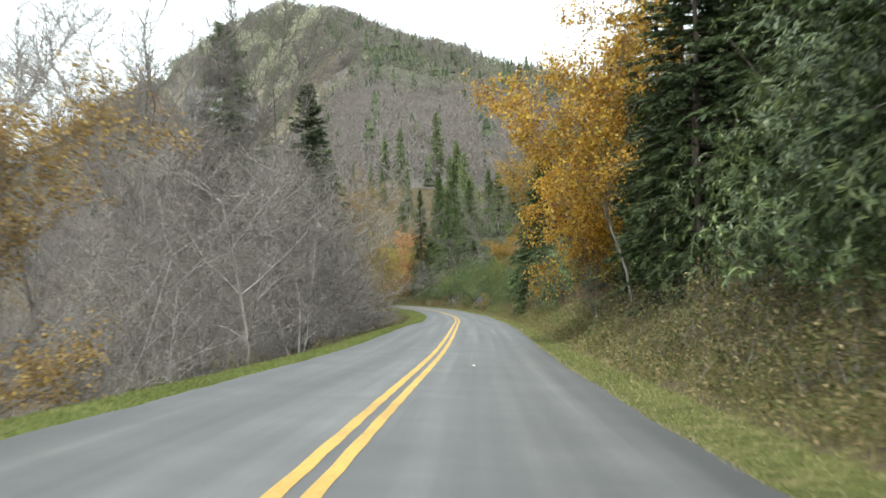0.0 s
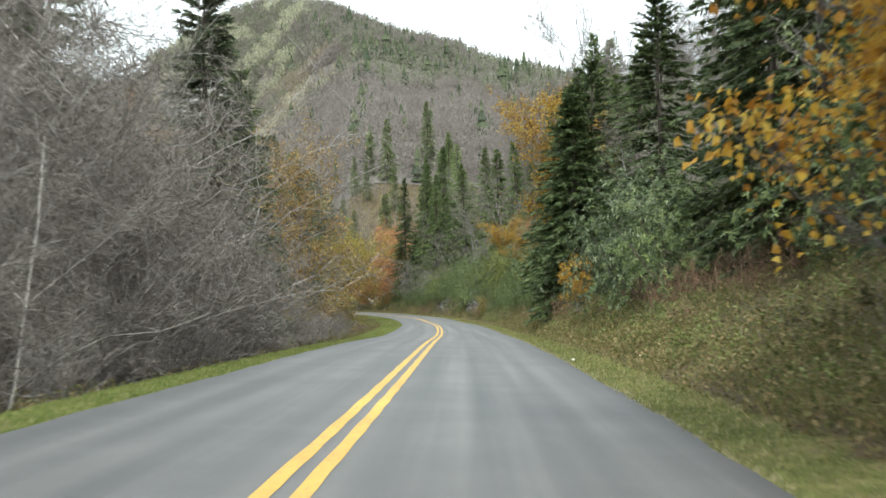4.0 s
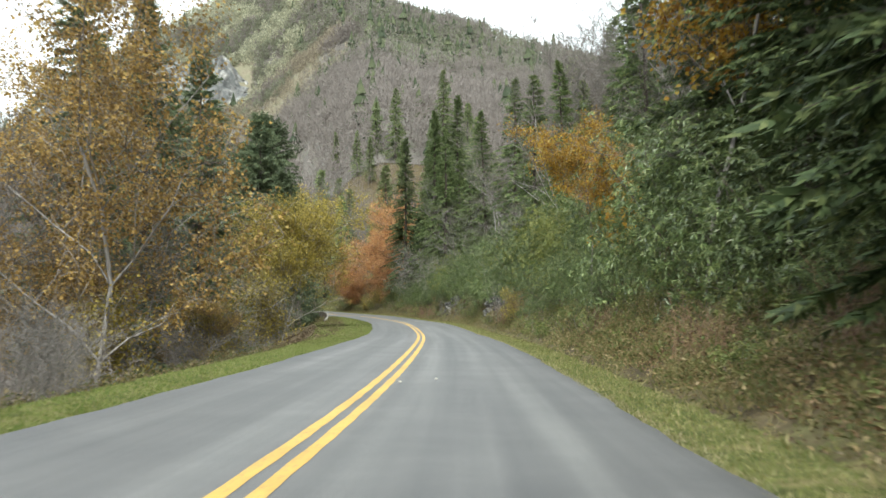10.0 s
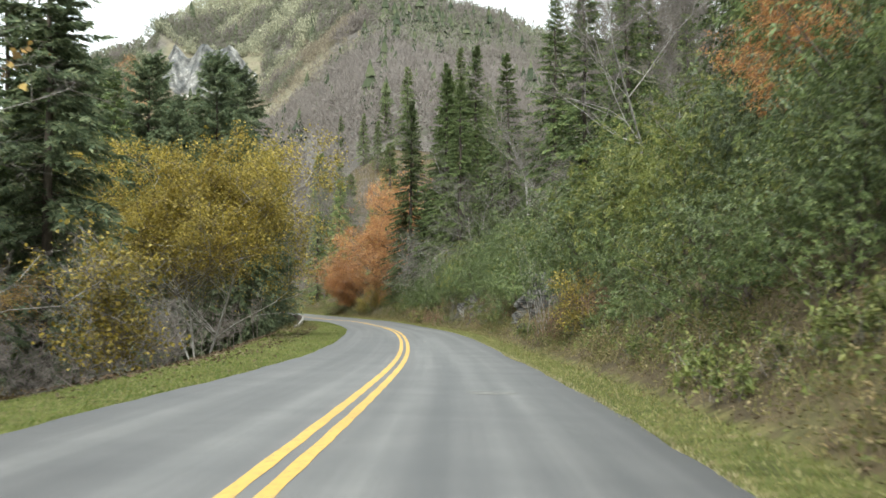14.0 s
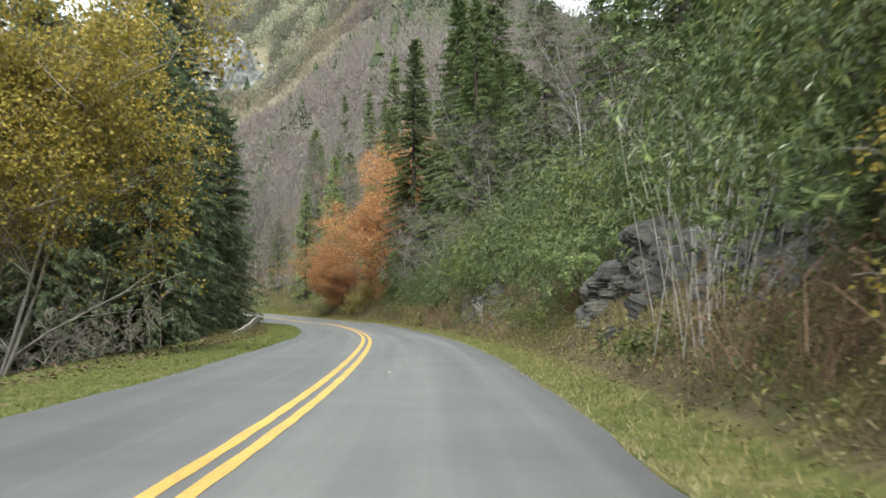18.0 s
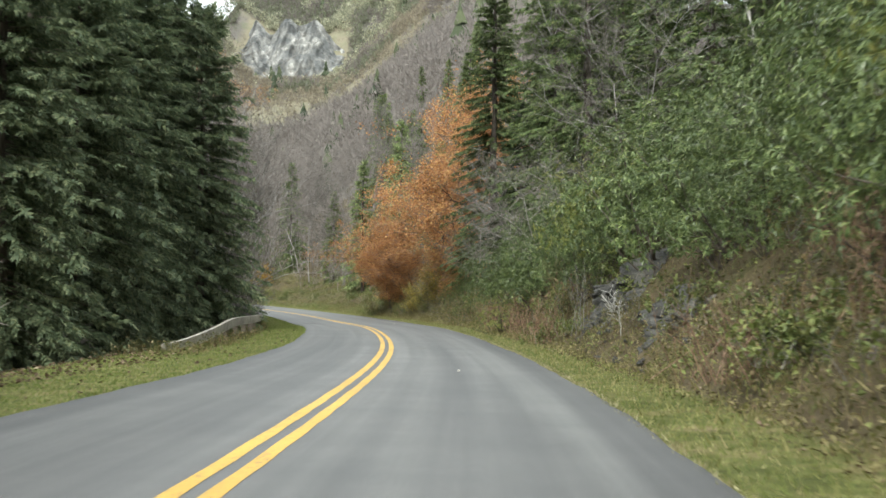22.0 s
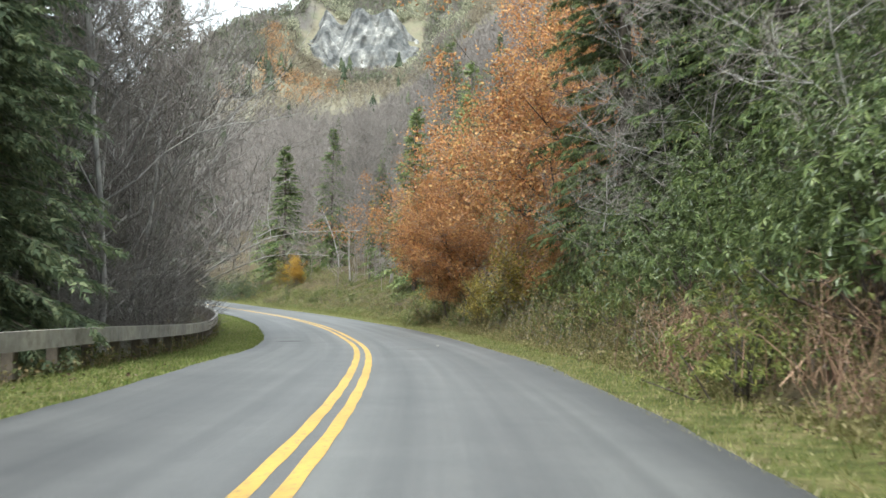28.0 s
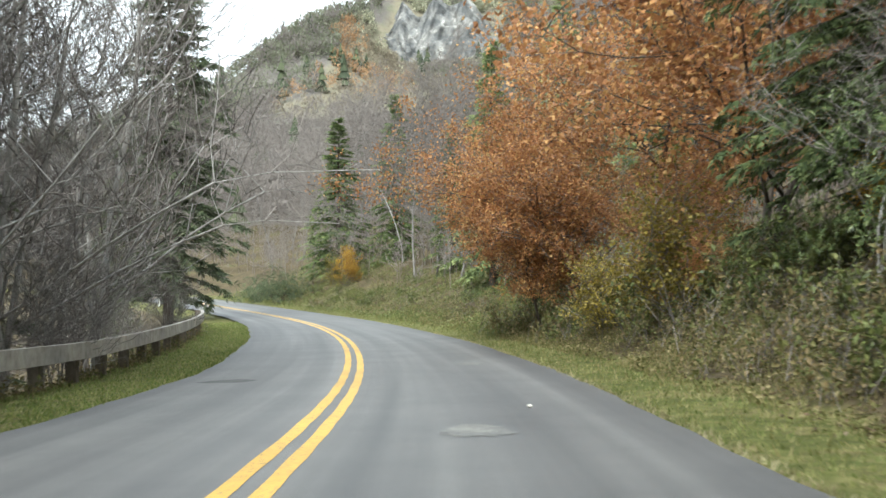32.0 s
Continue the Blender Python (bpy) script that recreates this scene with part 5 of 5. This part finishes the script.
def clothe_mountain():
    rng = R(200)
    x, y = rng.uniform(-260, 230, 22000), rng.uniform(400, 780, 22000)
    x, y = np.append(x, rng.uniform(-170, 60, 13000)), np.append(y, rng.uniform(690, 830, 13000))
    back = np.interp(x, _c[:, 0], _c[:, 1])
    keep = (y < back + 6) & ~((np.abs(x + 87) < 26) & (y > 721) & (y < 742))
    keep &= rng.random(len(x)) > 0.35 * sunlit_belt_at(x, y)
    x, y = x[keep], y[keep]
    z = np.where(y < 500, height(x, y), mountain(x, y))
    # trees inside the painted sunlit areas take the paler colours
    belt, scrub = sunlit_belt_at(x, y) > 0.4, sunlit_scrub_at(x, y) > 0.4
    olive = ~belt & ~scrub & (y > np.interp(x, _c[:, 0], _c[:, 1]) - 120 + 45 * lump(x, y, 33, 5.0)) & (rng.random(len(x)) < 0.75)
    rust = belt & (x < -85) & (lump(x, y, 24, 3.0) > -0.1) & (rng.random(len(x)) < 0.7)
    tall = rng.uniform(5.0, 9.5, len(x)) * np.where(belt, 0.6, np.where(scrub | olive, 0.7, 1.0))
    for some, mat, label in (
        (scrub, M_SUNLIT_SCRUB, "sunlit patches painted as yellow-green scrub high on the mountain"),
        (olive, M_OLIVE, "grey-green scrub below the mountain's crest"),
        (rust, M_FAR_RUST, "rusty brown bracken and scrub under the cliff"),
        (belt & ~rust, M_SUNLIT_TAWNY, "thin woods painted tawny for the sunlit belt of the mountain"),
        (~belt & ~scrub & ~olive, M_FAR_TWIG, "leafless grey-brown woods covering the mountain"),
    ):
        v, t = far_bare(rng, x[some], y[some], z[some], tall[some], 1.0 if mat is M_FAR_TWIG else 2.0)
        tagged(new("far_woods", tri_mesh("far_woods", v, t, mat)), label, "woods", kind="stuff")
    x, y = rng.uniform(-240, 200, 5200), rng.uniform(400, 775, 5200)
    back = np.interp(x, _c[:, 0], _c[:, 1])
    thick = np.where(np.abs(back - y) < 14, 0.95, np.where(back - y < 90, 0.34, 0.09)) * np.where(x > -30, 1, 0.45) + 0.3 * (lump(x, y, 30, 4.0) > 0.62)
    keep = (rng.random(len(x)) < thick) & (y < back + 4) & ~((np.abs(x + 87) < 34) & (y > 718) & (y < 750)) & (rng.random(len(x)) > 0.7 * sunlit_belt_at(x, y))
    x, y = x[keep], y[keep]
    z = np.where(y < 500, height(x, y), mountain(x, y)) - 0.4
    v, t = far_spruces(rng, x, y, z, rng.uniform(6.5, 11.5, len(x)) * np.where(rng.random(len(x)) < 0.15, 1.35, 1) * np.where(np.abs(np.interp(x, _c[:, 0], _c[:, 1]) - y) < 14, 0.7, 1))
    tagged(new("far_spruces", tri_mesh("far_spruces", v, t, M_FAR_SPRUCE)), "scattered dark spruces on the mountain", "woods", kind="stuff")


clothe_mountain()


def clothe_valley():
    """Leafless woods over the far valley and the far hillside."""
    rng = R(210)
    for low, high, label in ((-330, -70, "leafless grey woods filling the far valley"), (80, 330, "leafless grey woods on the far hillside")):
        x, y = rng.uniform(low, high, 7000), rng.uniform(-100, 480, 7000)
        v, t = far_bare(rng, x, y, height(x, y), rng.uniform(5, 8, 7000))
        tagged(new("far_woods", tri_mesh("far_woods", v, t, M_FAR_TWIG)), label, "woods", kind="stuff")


clothe_valley()


def mid_woods(label, s, o, count, seed, tall=(7, 12)):
    """Leafless woods a stone's throw off: a stem, limbs and fine twigs for each tree."""
    rng = R(seed)
    a, b = rng.uniform(*s, count), rng.uniform(*o, count)
    g = on_road(a, b)
    g[:, 2] = height(g[:, 0], g[:, 1])
    h = rng.uniform(*tall, count)
    up = unit(rng.normal(size=(count, 3)) * [0.06, 0.06, 0] + [0, 0, 1.0])
    stem = blades(np.repeat(g, 2, 0), np.repeat(up, 2, 0), np.repeat(h, 2), np.repeat(0.013 * h, 2), rng)
    i = np.repeat(np.arange(count), 12)
    f = rng.uniform(0.25, 0.9, len(i))
    p = g[i] + up[i] * (h[i] * f)[:, None]
    d = unit(rng.normal(size=(len(i), 3)) * [1, 1, 0.3] + [0, 0, 0.7])
    ln = h[i] * rng.uniform(0.18, 0.36, len(i)) * (1.25 - f)
    limb = blades(p, d, ln, 0.035 + 0.01 * ln, rng)
    j = np.repeat(np.arange(len(i)), 5)
    q = p[j] + d[j] * (ln[j] * rng.uniform(0.25, 1.0, len(j)))[:, None]
    e = unit(d[j] + rng.normal(size=(len(j), 3)) * 0.7 + [0, 0, 0.2])
    twig = blades(q, e, ln[j] * rng.uniform(0.3, 0.7, len(j)), np.full(len(j), 0.045), rng)
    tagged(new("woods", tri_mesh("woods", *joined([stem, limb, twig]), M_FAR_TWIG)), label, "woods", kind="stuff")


mid_woods("leafless grey woods on the slope beyond the bend", (272, 500), (13, 95), 2400, 601, (4, 8))
mid_woods("leafless grey woods in the valley below the road", (-20, 420), (-120, -20), 2600, 602)
mid_woods("thick leafless brush under the woods", (272, 480), (9, 70), 2600, 604, (2.2, 4.5))
mid_woods("thick leafless brush below the road", (10, 330), (-40, -9), 1800, 605, (2.0, 4.0))
mid_woods("leafless grey woods high on the slope above the road", (60, 280), (30, 70), 500, 603)


def cliff(x0, y0, wide, tall, seed, label):
    """A rock face of ledges, clefts and buttresses on the mountain's side."""
    nu, nv = int(wide / 0.7), int(tall / 0.6)
    u, v = [a.ravel() for a in np.meshgrid(np.linspace(0, 1, nu), np.linspace(0, 1, nv), indexing="ij")]
    x, h = x0 + (u - 0.5) * wide, v * tall
    ledge = np.floor(h / 5.5 + 0.8 * lump(x, h, 9.0, seed + 4))
    y = y0 + 1.5 * ledge + 0.08 * h + 1.6 * np.abs(lump(x, h * 0.25, 2.6, seed)) + 0.9 * lump(x, h * 0.4, 1.1, seed + 2) + 7 * (u - 0.5) ** 2
    base = np.minimum(mountain(x, np.full_like(x, y0 - 4)), 86) - 2
    crest = tall * (0.84 + 0.1 * np.sin(u * 9 + seed) + 0.06 * np.sin(u * 31)) * np.clip(np.minimum(u, 1 - u) * 4, 0.15, 1)
    z = np.minimum(base + v * crest + 0.4 * lump(x, h, 1.6, seed + 5), np.interp(x, _c[:, 0], _c[:, 2]) - 2)
    tagged(new("cliff", tri_mesh("cliff", np.stack([x, y, z], 1), grid_tris(nu, nv), M_CLIFF)), label, "cliff")


cliff(-87, 726, 68, 36, 3, "grey rock cliff streaked with white on the mountain side")


# ---- rock in the bank ----
def slab(rng, label):
    """A broken slab of bedrock: a flat block cut by many planes and roughened."""
    bm = bmesh.new()
    bmesh.ops.create_icosphere(bm, subdivisions=4, radius=1.0)
    cuts = [(Vector(unit(rng.normal(size=3) * [1, 1, 0.35])), rng.uniform(0.45, 0.8)) for _ in range(12)]
    cuts += [(Vector((0, 0, 1)), 0.5), (Vector((0.2, 0.1, -1)).normalized(), 0.5)]
    seed = rng.uniform(0, 50)
    for v in bm.verts:
        for n, d in cuts:
            k = v.co.dot(n) - d
            if k > 0:
                v.co -= n * k
        ledge = 0.05 * math.sin(v.co.z * 19 + 3 * noise.noise(v.co * 1.5))
        v.co += v.co.normalized() * (noise.noise(v.co * 2.3 + Vector((seed, 0, 0))) * 0.1 + noise.noise(v.co * 7.1) * 0.04 + ledge)
        v.co = Vector((v.co.x * 1.25, v.co.y * 0.8, v.co.z * 0.66))
    me = bpy.data.meshes.new("rock")
    bm.to_mesh(me)
    bm.free()
    me.materials.append(M_ROCK)
    return tagged(new("rock", me), label, "rock", group="rocks in the cut bank")


def outcrop(s0, s1, o0, low, tall, seed, label, dip=0.5):
    """A broken rock face in the cut bank: dipping beds, each cracked into blocks that stand proud or lie back."""
    rng = R(seed)
    nu, nv = int((s1 - s0) / 0.085), int(tall / 0.075)
    u, v = [a.ravel() for a in np.meshgrid(np.linspace(s0, s1, nu), np.linspace(0, 1, nv), indexing="ij")]
    f = (u - s0) / (s1 - s0)
    crest = tall * (0.62 + 0.38 * np.sin(np.pi * f)) * (0.85 + 0.15 * np.sin(u * 1.9 + seed))
    h = v * crest
    p, q = h - dip * (u - s0) + 0.12 * lump(u, h, 0.9, seed), u + dip * h
    bed = np.floor(p / 0.27 + 0.25 * np.sin(q * 0.8))
    block = np.floor(q / 0.62 + rng.random(400)[bed.astype(int) % 400])
    proud = rng.random(4000)[((bed * 37 + block * 11).astype(int)) % 4000]
    out = 0.6 * proud + 0.45 * np.clip(lump(u, h, 1.3, seed + 7), -0.5, 1) + 0.12 * np.abs(np.mod(p / 0.27, 1) - 0.5) + 0.09 * lump(u, h, 0.22, seed + 2) + 0.06 * rng.random(len(u))
    edge = np.clip(np.minimum(f, 1 - f) * 7, 0, 1) * np.clip((1.05 - v) * 5, 0, 1)
    o = o0 + h * 0.42 + 0.5 - out * edge + 0.9 * (1 - edge)
    g = on_road(u, o)
    g[:, 2] = np.interp(u, ALONG, LINE[:, 2]) + low + h
    rock = tagged(new("outcrop"), label, "rock", group="rocks in the cut bank")
    cuts = [0, nu // 4, nu // 2, 3 * nu // 4, nu - 1]
    for a, b in zip(cuts[:-1], cuts[1:]):
        part("ledge", tri_mesh("ledge", g.reshape(nu, nv, 3)[a : b + 1], grid_tris(b + 1 - a, nv)[:, ::-1], M_ROCK), rock)


outcrop(169, 178, 6.3, 1.3, 2.8, 311, "dark jointed rock face overhung by bushes")
outcrop(178.5, 188, 5.6, 0.3, 3.3, 312, "dark blue-grey slabs of bedrock in the bank", 0.65)
outcrop(205.5, 212, 5.5, 0.1, 1.9, 313, "low broken grey rock ledge in the bank", 0.3)
outcrop(213, 220, 5.3, 0.0, 2.9, 314, "pale lichened rock face in the bank", 0.25)
_rr = R(300)
ROCKS = [slab(_rr, "dark broken slab of bedrock in the bank") for _ in range(5)]
for _i in range(64):
    _mid, _half = ((182, 6.5), (207.5, 3.5), (215, 4.0))[_i % 3]
    _s1, _o = _mid + _rr.uniform(-1, 1) * _half, _rr.uniform(4.9, 6.4)
    beside(ROCKS[_i % 5], _s1, _o, 0.12 + 0.32 * _rr.random() ** 2, _rr.uniform(0, 360), lean=(_rr.uniform(-20, 20), _rr.uniform(-30, 10)), sink=0.03)
DEAD_SAPLING = broadleaf("sapling", "small bleached dead sapling in front of the rock", R(99), 2.3, 1.0, 1, 2, 40, 0.25, 0.01, bark=M_PALE_BARK, twig_mat=M_PALE_BARK, start=0.4, rise=0.8, thick=0.9)
beside(DEAD_SAPLING, 211.8, 5.5, 0.45, 30)
beside(ROCKS[0], 206.2, 5.6, 0.62, 40, lean=(10, -20), sink=0.1)


# ---- guardrail along the outside of the bend ----
def guardrail():
    rail = tagged(new("guardrail"), "weathered grey guardrail on dark timber posts", "guardrail")
    s = np.arange(219.5, 300, 0.5)
    o = -LEFT - np.interp(s, [219, 226, 236, 300], [3.5, 2.7, 2.1, 1.7])
    g = on_road(s, o)
    z = g[:, 2] - 0.1
    ease = np.clip((s - 219) / 12, 0, 1)
    drop = 0.62 * (1 - ease * ease * (3 - 2 * ease))
    side = np.stack([np.interp(s, ALONG, NORMAL[:, 0]), np.interp(s, ALONG, NORMAL[:, 1]), 0 * s], 1)
    top = g.copy()
    top[:, 2] = z + 0.72 - drop
    ring = [(0.0, 0.0), (0.0, -0.3), (-0.12, -0.3), (-0.12, 0.0)]
    v = np.stack([top + side * a + np.array([0, 0, b]) for a, b in ring], 1)
    n = len(s)
    i = np.arange(n - 1)[:, None] * 4
    t = np.concatenate([np.concatenate([i + [k, (k + 1) % 4, 4 + (k + 1) % 4], i + [k, 4 + (k + 1) % 4, 4 + k]]) for k in range(4)])
    t = np.concatenate([t, [[0, 2, 1], [0, 3, 2], [4 * n - 4, 4 * n - 3, 4 * n - 2], [4 * n - 4, 4 * n - 2, 4 * n - 1]]])
    part("rail", tri_mesh("rail", v.reshape(-1, 3), t, M_STEEL), rail)
    post = bmesh.new()
    bmesh.ops.create_cube(post, size=1.0)
    bmesh.ops.scale(post, vec=(0.2, 0.25, 1.1), verts=post.verts)
    bmesh.ops.bevel(post, geom=post.edges[:], offset=0.015, affect="EDGES")
    me = bpy.data.meshes.new("post")
    post.to_mesh(me)
    post.free()
    me.materials.append(M_POST)
    for k in range(4, n, 5):
        ob = part("post", me, rail)
        ob.matrix_basis = Matrix.Translation(Vector(top[k] - side[k] * 0.235) + Vector((0, 0, -0.58))) @ pose(0, 0, 0, 0, 0, math.degrees(math.atan2(side[k][1], side[k][0])))


guardrail()


# ---- turf, litter and small marks ----
def turf(name, label, side, s, count, mat, seed, tall=0.09, wide=None, skew=1.0):
    rng = R(seed)
    a = rng.uniform(*s, count)
    edge = RIGHT if side > 0 else LEFT
    w = np.interp(a, wide[0], wide[1])
    o = side * (edge - 0.04 + rng.random(count) ** skew * w)
    g = on_road(a, o)
    g[:, 2] = np.interp(a, ALONG, LINE[:, 2]) + profile(a, o, g[:, 0], g[:, 1]) - 0.04
    d = unit(rng.normal(size=(count, 3)) * [0.5, 0.5, 0] + [0, 0, 1.0])
    v, t = blades(g, d, tall * rng.uniform(0.5, 1.5, count), rng.uniform(0.012, 0.03, count), rng)
    tagged(new(name, tri_mesh(name, v, t, mat)), label, "grass", kind="stuff")


turf("grass", "short green grass on the verge", -1, (4, 300), 190000, M_GRASS, 401, 0.055, LW)
turf("grass", "short yellowing grass on the verge", 1, (4, 330), 90000, M_VERGE_GRASS, 402, 0.055, RW)
turf("dry_grass", "pale straw fringe along the asphalt edge", 1, (4, 330), 16000, M_STRAW, 404, 0.06, ([0, 90, 200, 400], [0.14, 0.2, 0.16, 0.22]), 1.6)
turf("dry_grass", "dry straw-coloured grass at the foot of the bank", 1, (4, 330), 20000, M_DRYGRASS, 403, 0.16, (RW[0], [a + 1.6 for a in RW[1]]), 0.5)


def litter(name, label, side, s, count, o_range, mat, seed, size=0.09):
    rng = R(seed)
    a, o = rng.uniform(*s, count), side * rng.uniform(*o_range, count)
    g = on_road(a, o)
    g[:, 2] = np.interp(a, ALONG, LINE[:, 2]) + profile(a, o, g[:, 0], g[:, 1]) + rng.uniform(0.0, 0.05, count)
    d = unit(rng.normal(size=(count, 3)) * [1, 1, 0.3])
    v, t = leaves(g, d, unit(rng.normal(size=(count, 3)) * 0.35 + [0, 0, 1.0]), size * rng.uniform(0.6, 1.4, count), size * 0.7 * rng.uniform(0.6, 1.3, count))
    tagged(new(name, tri_mesh(name, v, t, mat)), label, "leaf litter", kind="stuff")


litter("leaf_litter", "dry brown fallen leaves on the bank", 1, (4, 300), 30000, (4.7, 9.5), M_LITTER, 410, 0.06)
litter("leaf_litter", "dry leaves drifted along the foot of the bank", 1, (40, 250), 9000, (4.3, 5.9), M_LITTER, 413, 0.06)
litter("leaf_litter", "rusty drifts of fallen leaves at the foot of the bank", 1, (62, 134), 7000, (4.7, 5.8), M_RUSSET_LEAF, 414, 0.075)
litter("leaf_litter", "dry brown fallen leaves under the trees", -1, (4, 300), 16000, (5.0, 11), M_LITTER, 411, 0.11)
litter("leaf_litter", "pale leaves strewn on the verge", -1, (140, 240), 500, (3.2, 7.5), M_LITTER, 412, 0.1)


def road_patch(name, label, s, o, length, wide, mat, seed):
    """A ragged repair in the asphalt."""
    rng = R(seed)
    k = 26
    a = np.arange(k) * 2 * np.pi / k
    r = 1 + 0.1 * np.sin(3 * a + seed) + rng.uniform(-0.15, 0.15, k)
    p = on_road(s + np.concatenate([[0], np.sin(a) * r * length / 2]), o + np.concatenate([[0], np.cos(a) * r * wide / 2]), 0.005)
    i = np.arange(k)
    tagged(new(name, tri_mesh(name, p, np.stack([0 * i, 1 + i, 1 + (i + 1) % k], 1), mat)), label, "road patch")


road_patch("road_patch", "pale ragged repair in the asphalt", 143.5, 1.9, 0.9, 0.8, M_PATCH, 1)
road_patch("road_patch", "pale worn repair in the asphalt", 218.0, 0.9, 0.6, 0.55, M_PATCH, 2)
road_patch("road_patch", "pale ragged repair in the asphalt", 249.5, 1.5, 1.2, 0.6, M_PATCH, 3)
road_patch("road_patch", "dark sunken repair in the asphalt", 259.0, -2.0, 1.0, 0.9, M_TAR, 4)
road_patch("road_patch", "pale scuffed repair in the asphalt", 262.0, 2.2, 0.9, 0.5, M_PATCH, 5)


def pebble(s, o, size, seed, label="small pale stone on the road"):
    bm = bmesh.new()
    bmesh.ops.create_icosphere(bm, subdivisions=2, radius=size)
    for v in bm.verts:
        v.co *= 1 + 0.35 * noise.noise(v.co / size * 1.3 + Vector((seed, 0, 0)))
        v.co.z *= 0.6
    me = bpy.data.meshes.new("stone")
    bm.to_mesh(me)
    bm.free()
    me.materials.append(M_STONE)
    ob = tagged(new("stone", me), label, "stone")
    ob.location = on_road(s, o, size * 0.45)


for _n, (_s1, _o, _z) in enumerate(((29.3, 1.1, 0.05), (112.5, 0.3, 0.035), (113.6, 0.9, 0.03), (206, 1.6, 0.032), (252, 2.2, 0.035), (178, 0.9, 0.03), (66, 3.6, 0.05))):
    pebble(_s1, _o, _z, _n * 3.1)


def weeds(name, label, side, s, o_range, count, mat, seed, tall=0.35, leaf=0.09):
    """Low weeds and brambles too tangled to tell apart."""
    rng = R(seed)
    a = rng.uniform(*s, count)
    o = side * (o_range[0] + rng.random(count) ** 1.3 * (o_range[1] - o_range[0]))
    g = on_road(a, o)
    thick = np.clip(0.55 + 0.6 * lump(g[:, 0], g[:, 1], 1.5, seed), 0.1, 1.2)
    keep = rng.random(count) < thick
    if side > 0:
        bare = (o < 7.5) & (((a > 169) & (a < 188)) | ((a > 204) & (a < 220)))
        keep &= ~bare | (rng.random(count) < 0.5)
    a, o, g, thick = a[keep], o[keep], g[keep], thick[keep]
    k = len(a)
    g[:, 2] = np.interp(a, ALONG, LINE[:, 2]) + profile(a, o, g[:, 0], g[:, 1]) - 0.03
    stem = blades(g, unit(rng.normal(size=(k, 3)) * [0.5, 0.5, 0] + [0, 0, 1.0]), tall * thick * rng.uniform(0.5, 1.4, k), np.full(k, 0.012), rng)
    pos = g + np.stack([rng.normal(size=k) * 0.08, rng.normal(size=k) * 0.08, tall * thick * rng.uniform(0.1, 1.2, k)], 1)
    ln = leaf * rng.uniform(0.5, 1.5, k)
    leaf_ = leaves(pos, unit(rng.normal(size=(k, 3)) * [1, 1, 0.6]), unit(rng.normal(size=(k, 3)) * 0.6 + [0, 0, 1.0]), ln, ln * 0.6)
    tagged(new(name, tri_mesh(name, *joined([stem, leaf_]), mat)), label, "undergrowth", kind="stuff")


weeds("undergrowth", "low brown and green weeds covering the bank", 1, (4, 132), (4.7, 10), 70000, M_BRUSH, 501, 0.4, 0.075)
weeds("undergrowth", "low green weeds on the bank", 1, (40, 240), (5.0, 10), 34000, M_GREENBRUSH, 502)
weeds("undergrowth", "low brown and green weeds covering the bank", 1, (132, 345), (5.0, 13), 90000, M_BRUSH, 503, 0.42, 0.065)
weeds("undergrowth", "low olive weeds at the foot of the bank", 1, (4, 135), (4.45, 6.4), 42000, M_BRUSH, 507, 0.32, 0.07)
weeds("undergrowth", "pale dry weeds at the foot of the bank", 1, (120, 300), (4.6, 6.2), 46000, M_DRYGRASS, 506, 0.26, 0.06)
weeds("undergrowth", "green weeds on the open slope beyond the bend", 1, (276, 350), (4.4, 14), 30000, M_GREENBRUSH, 508, 0.45, 0.1)
weeds("undergrowth", "low weeds along the edge of the woods", -1, (6, 140), (4.8, 9), 30000, M_BRUSH, 504, 0.3, 0.08)
weeds("undergrowth", "rough weeds behind the guardrail", -1, (215, 300), (4.8, 9), 20000, M_BRUSH, 505, 0.4, 0.08)


# ---- a small white marker post at the far edge ----
def marker_post(s, o):
    post = tagged(new("marker_post"), "small white marker post beside the far road edge", "marker post")
    bm = bmesh.new()
    bmesh.ops.create_cone(bm, cap_ends=True, segments=10, radius1=0.07, radius2=0.06, depth=1.0)
    bmesh.ops.bevel(bm, geom=[e for e in bm.edges if e.verts[0].co.z > 0.4 and e.verts[1].co.z > 0.4], offset=0.02, affect="EDGES")
    me = bpy.data.meshes.new("shaft")
    bm.to_mesh(me)
    bm.free()
    me.materials.append(M_WHITE)
    part("shaft", me, post).location = (0, 0, 0.45)
    p = on_road(s, o)
    post.location = (p[0], p[1], float(height([p[0]], [p[1]])[0]))


marker_post(334, -3.7)
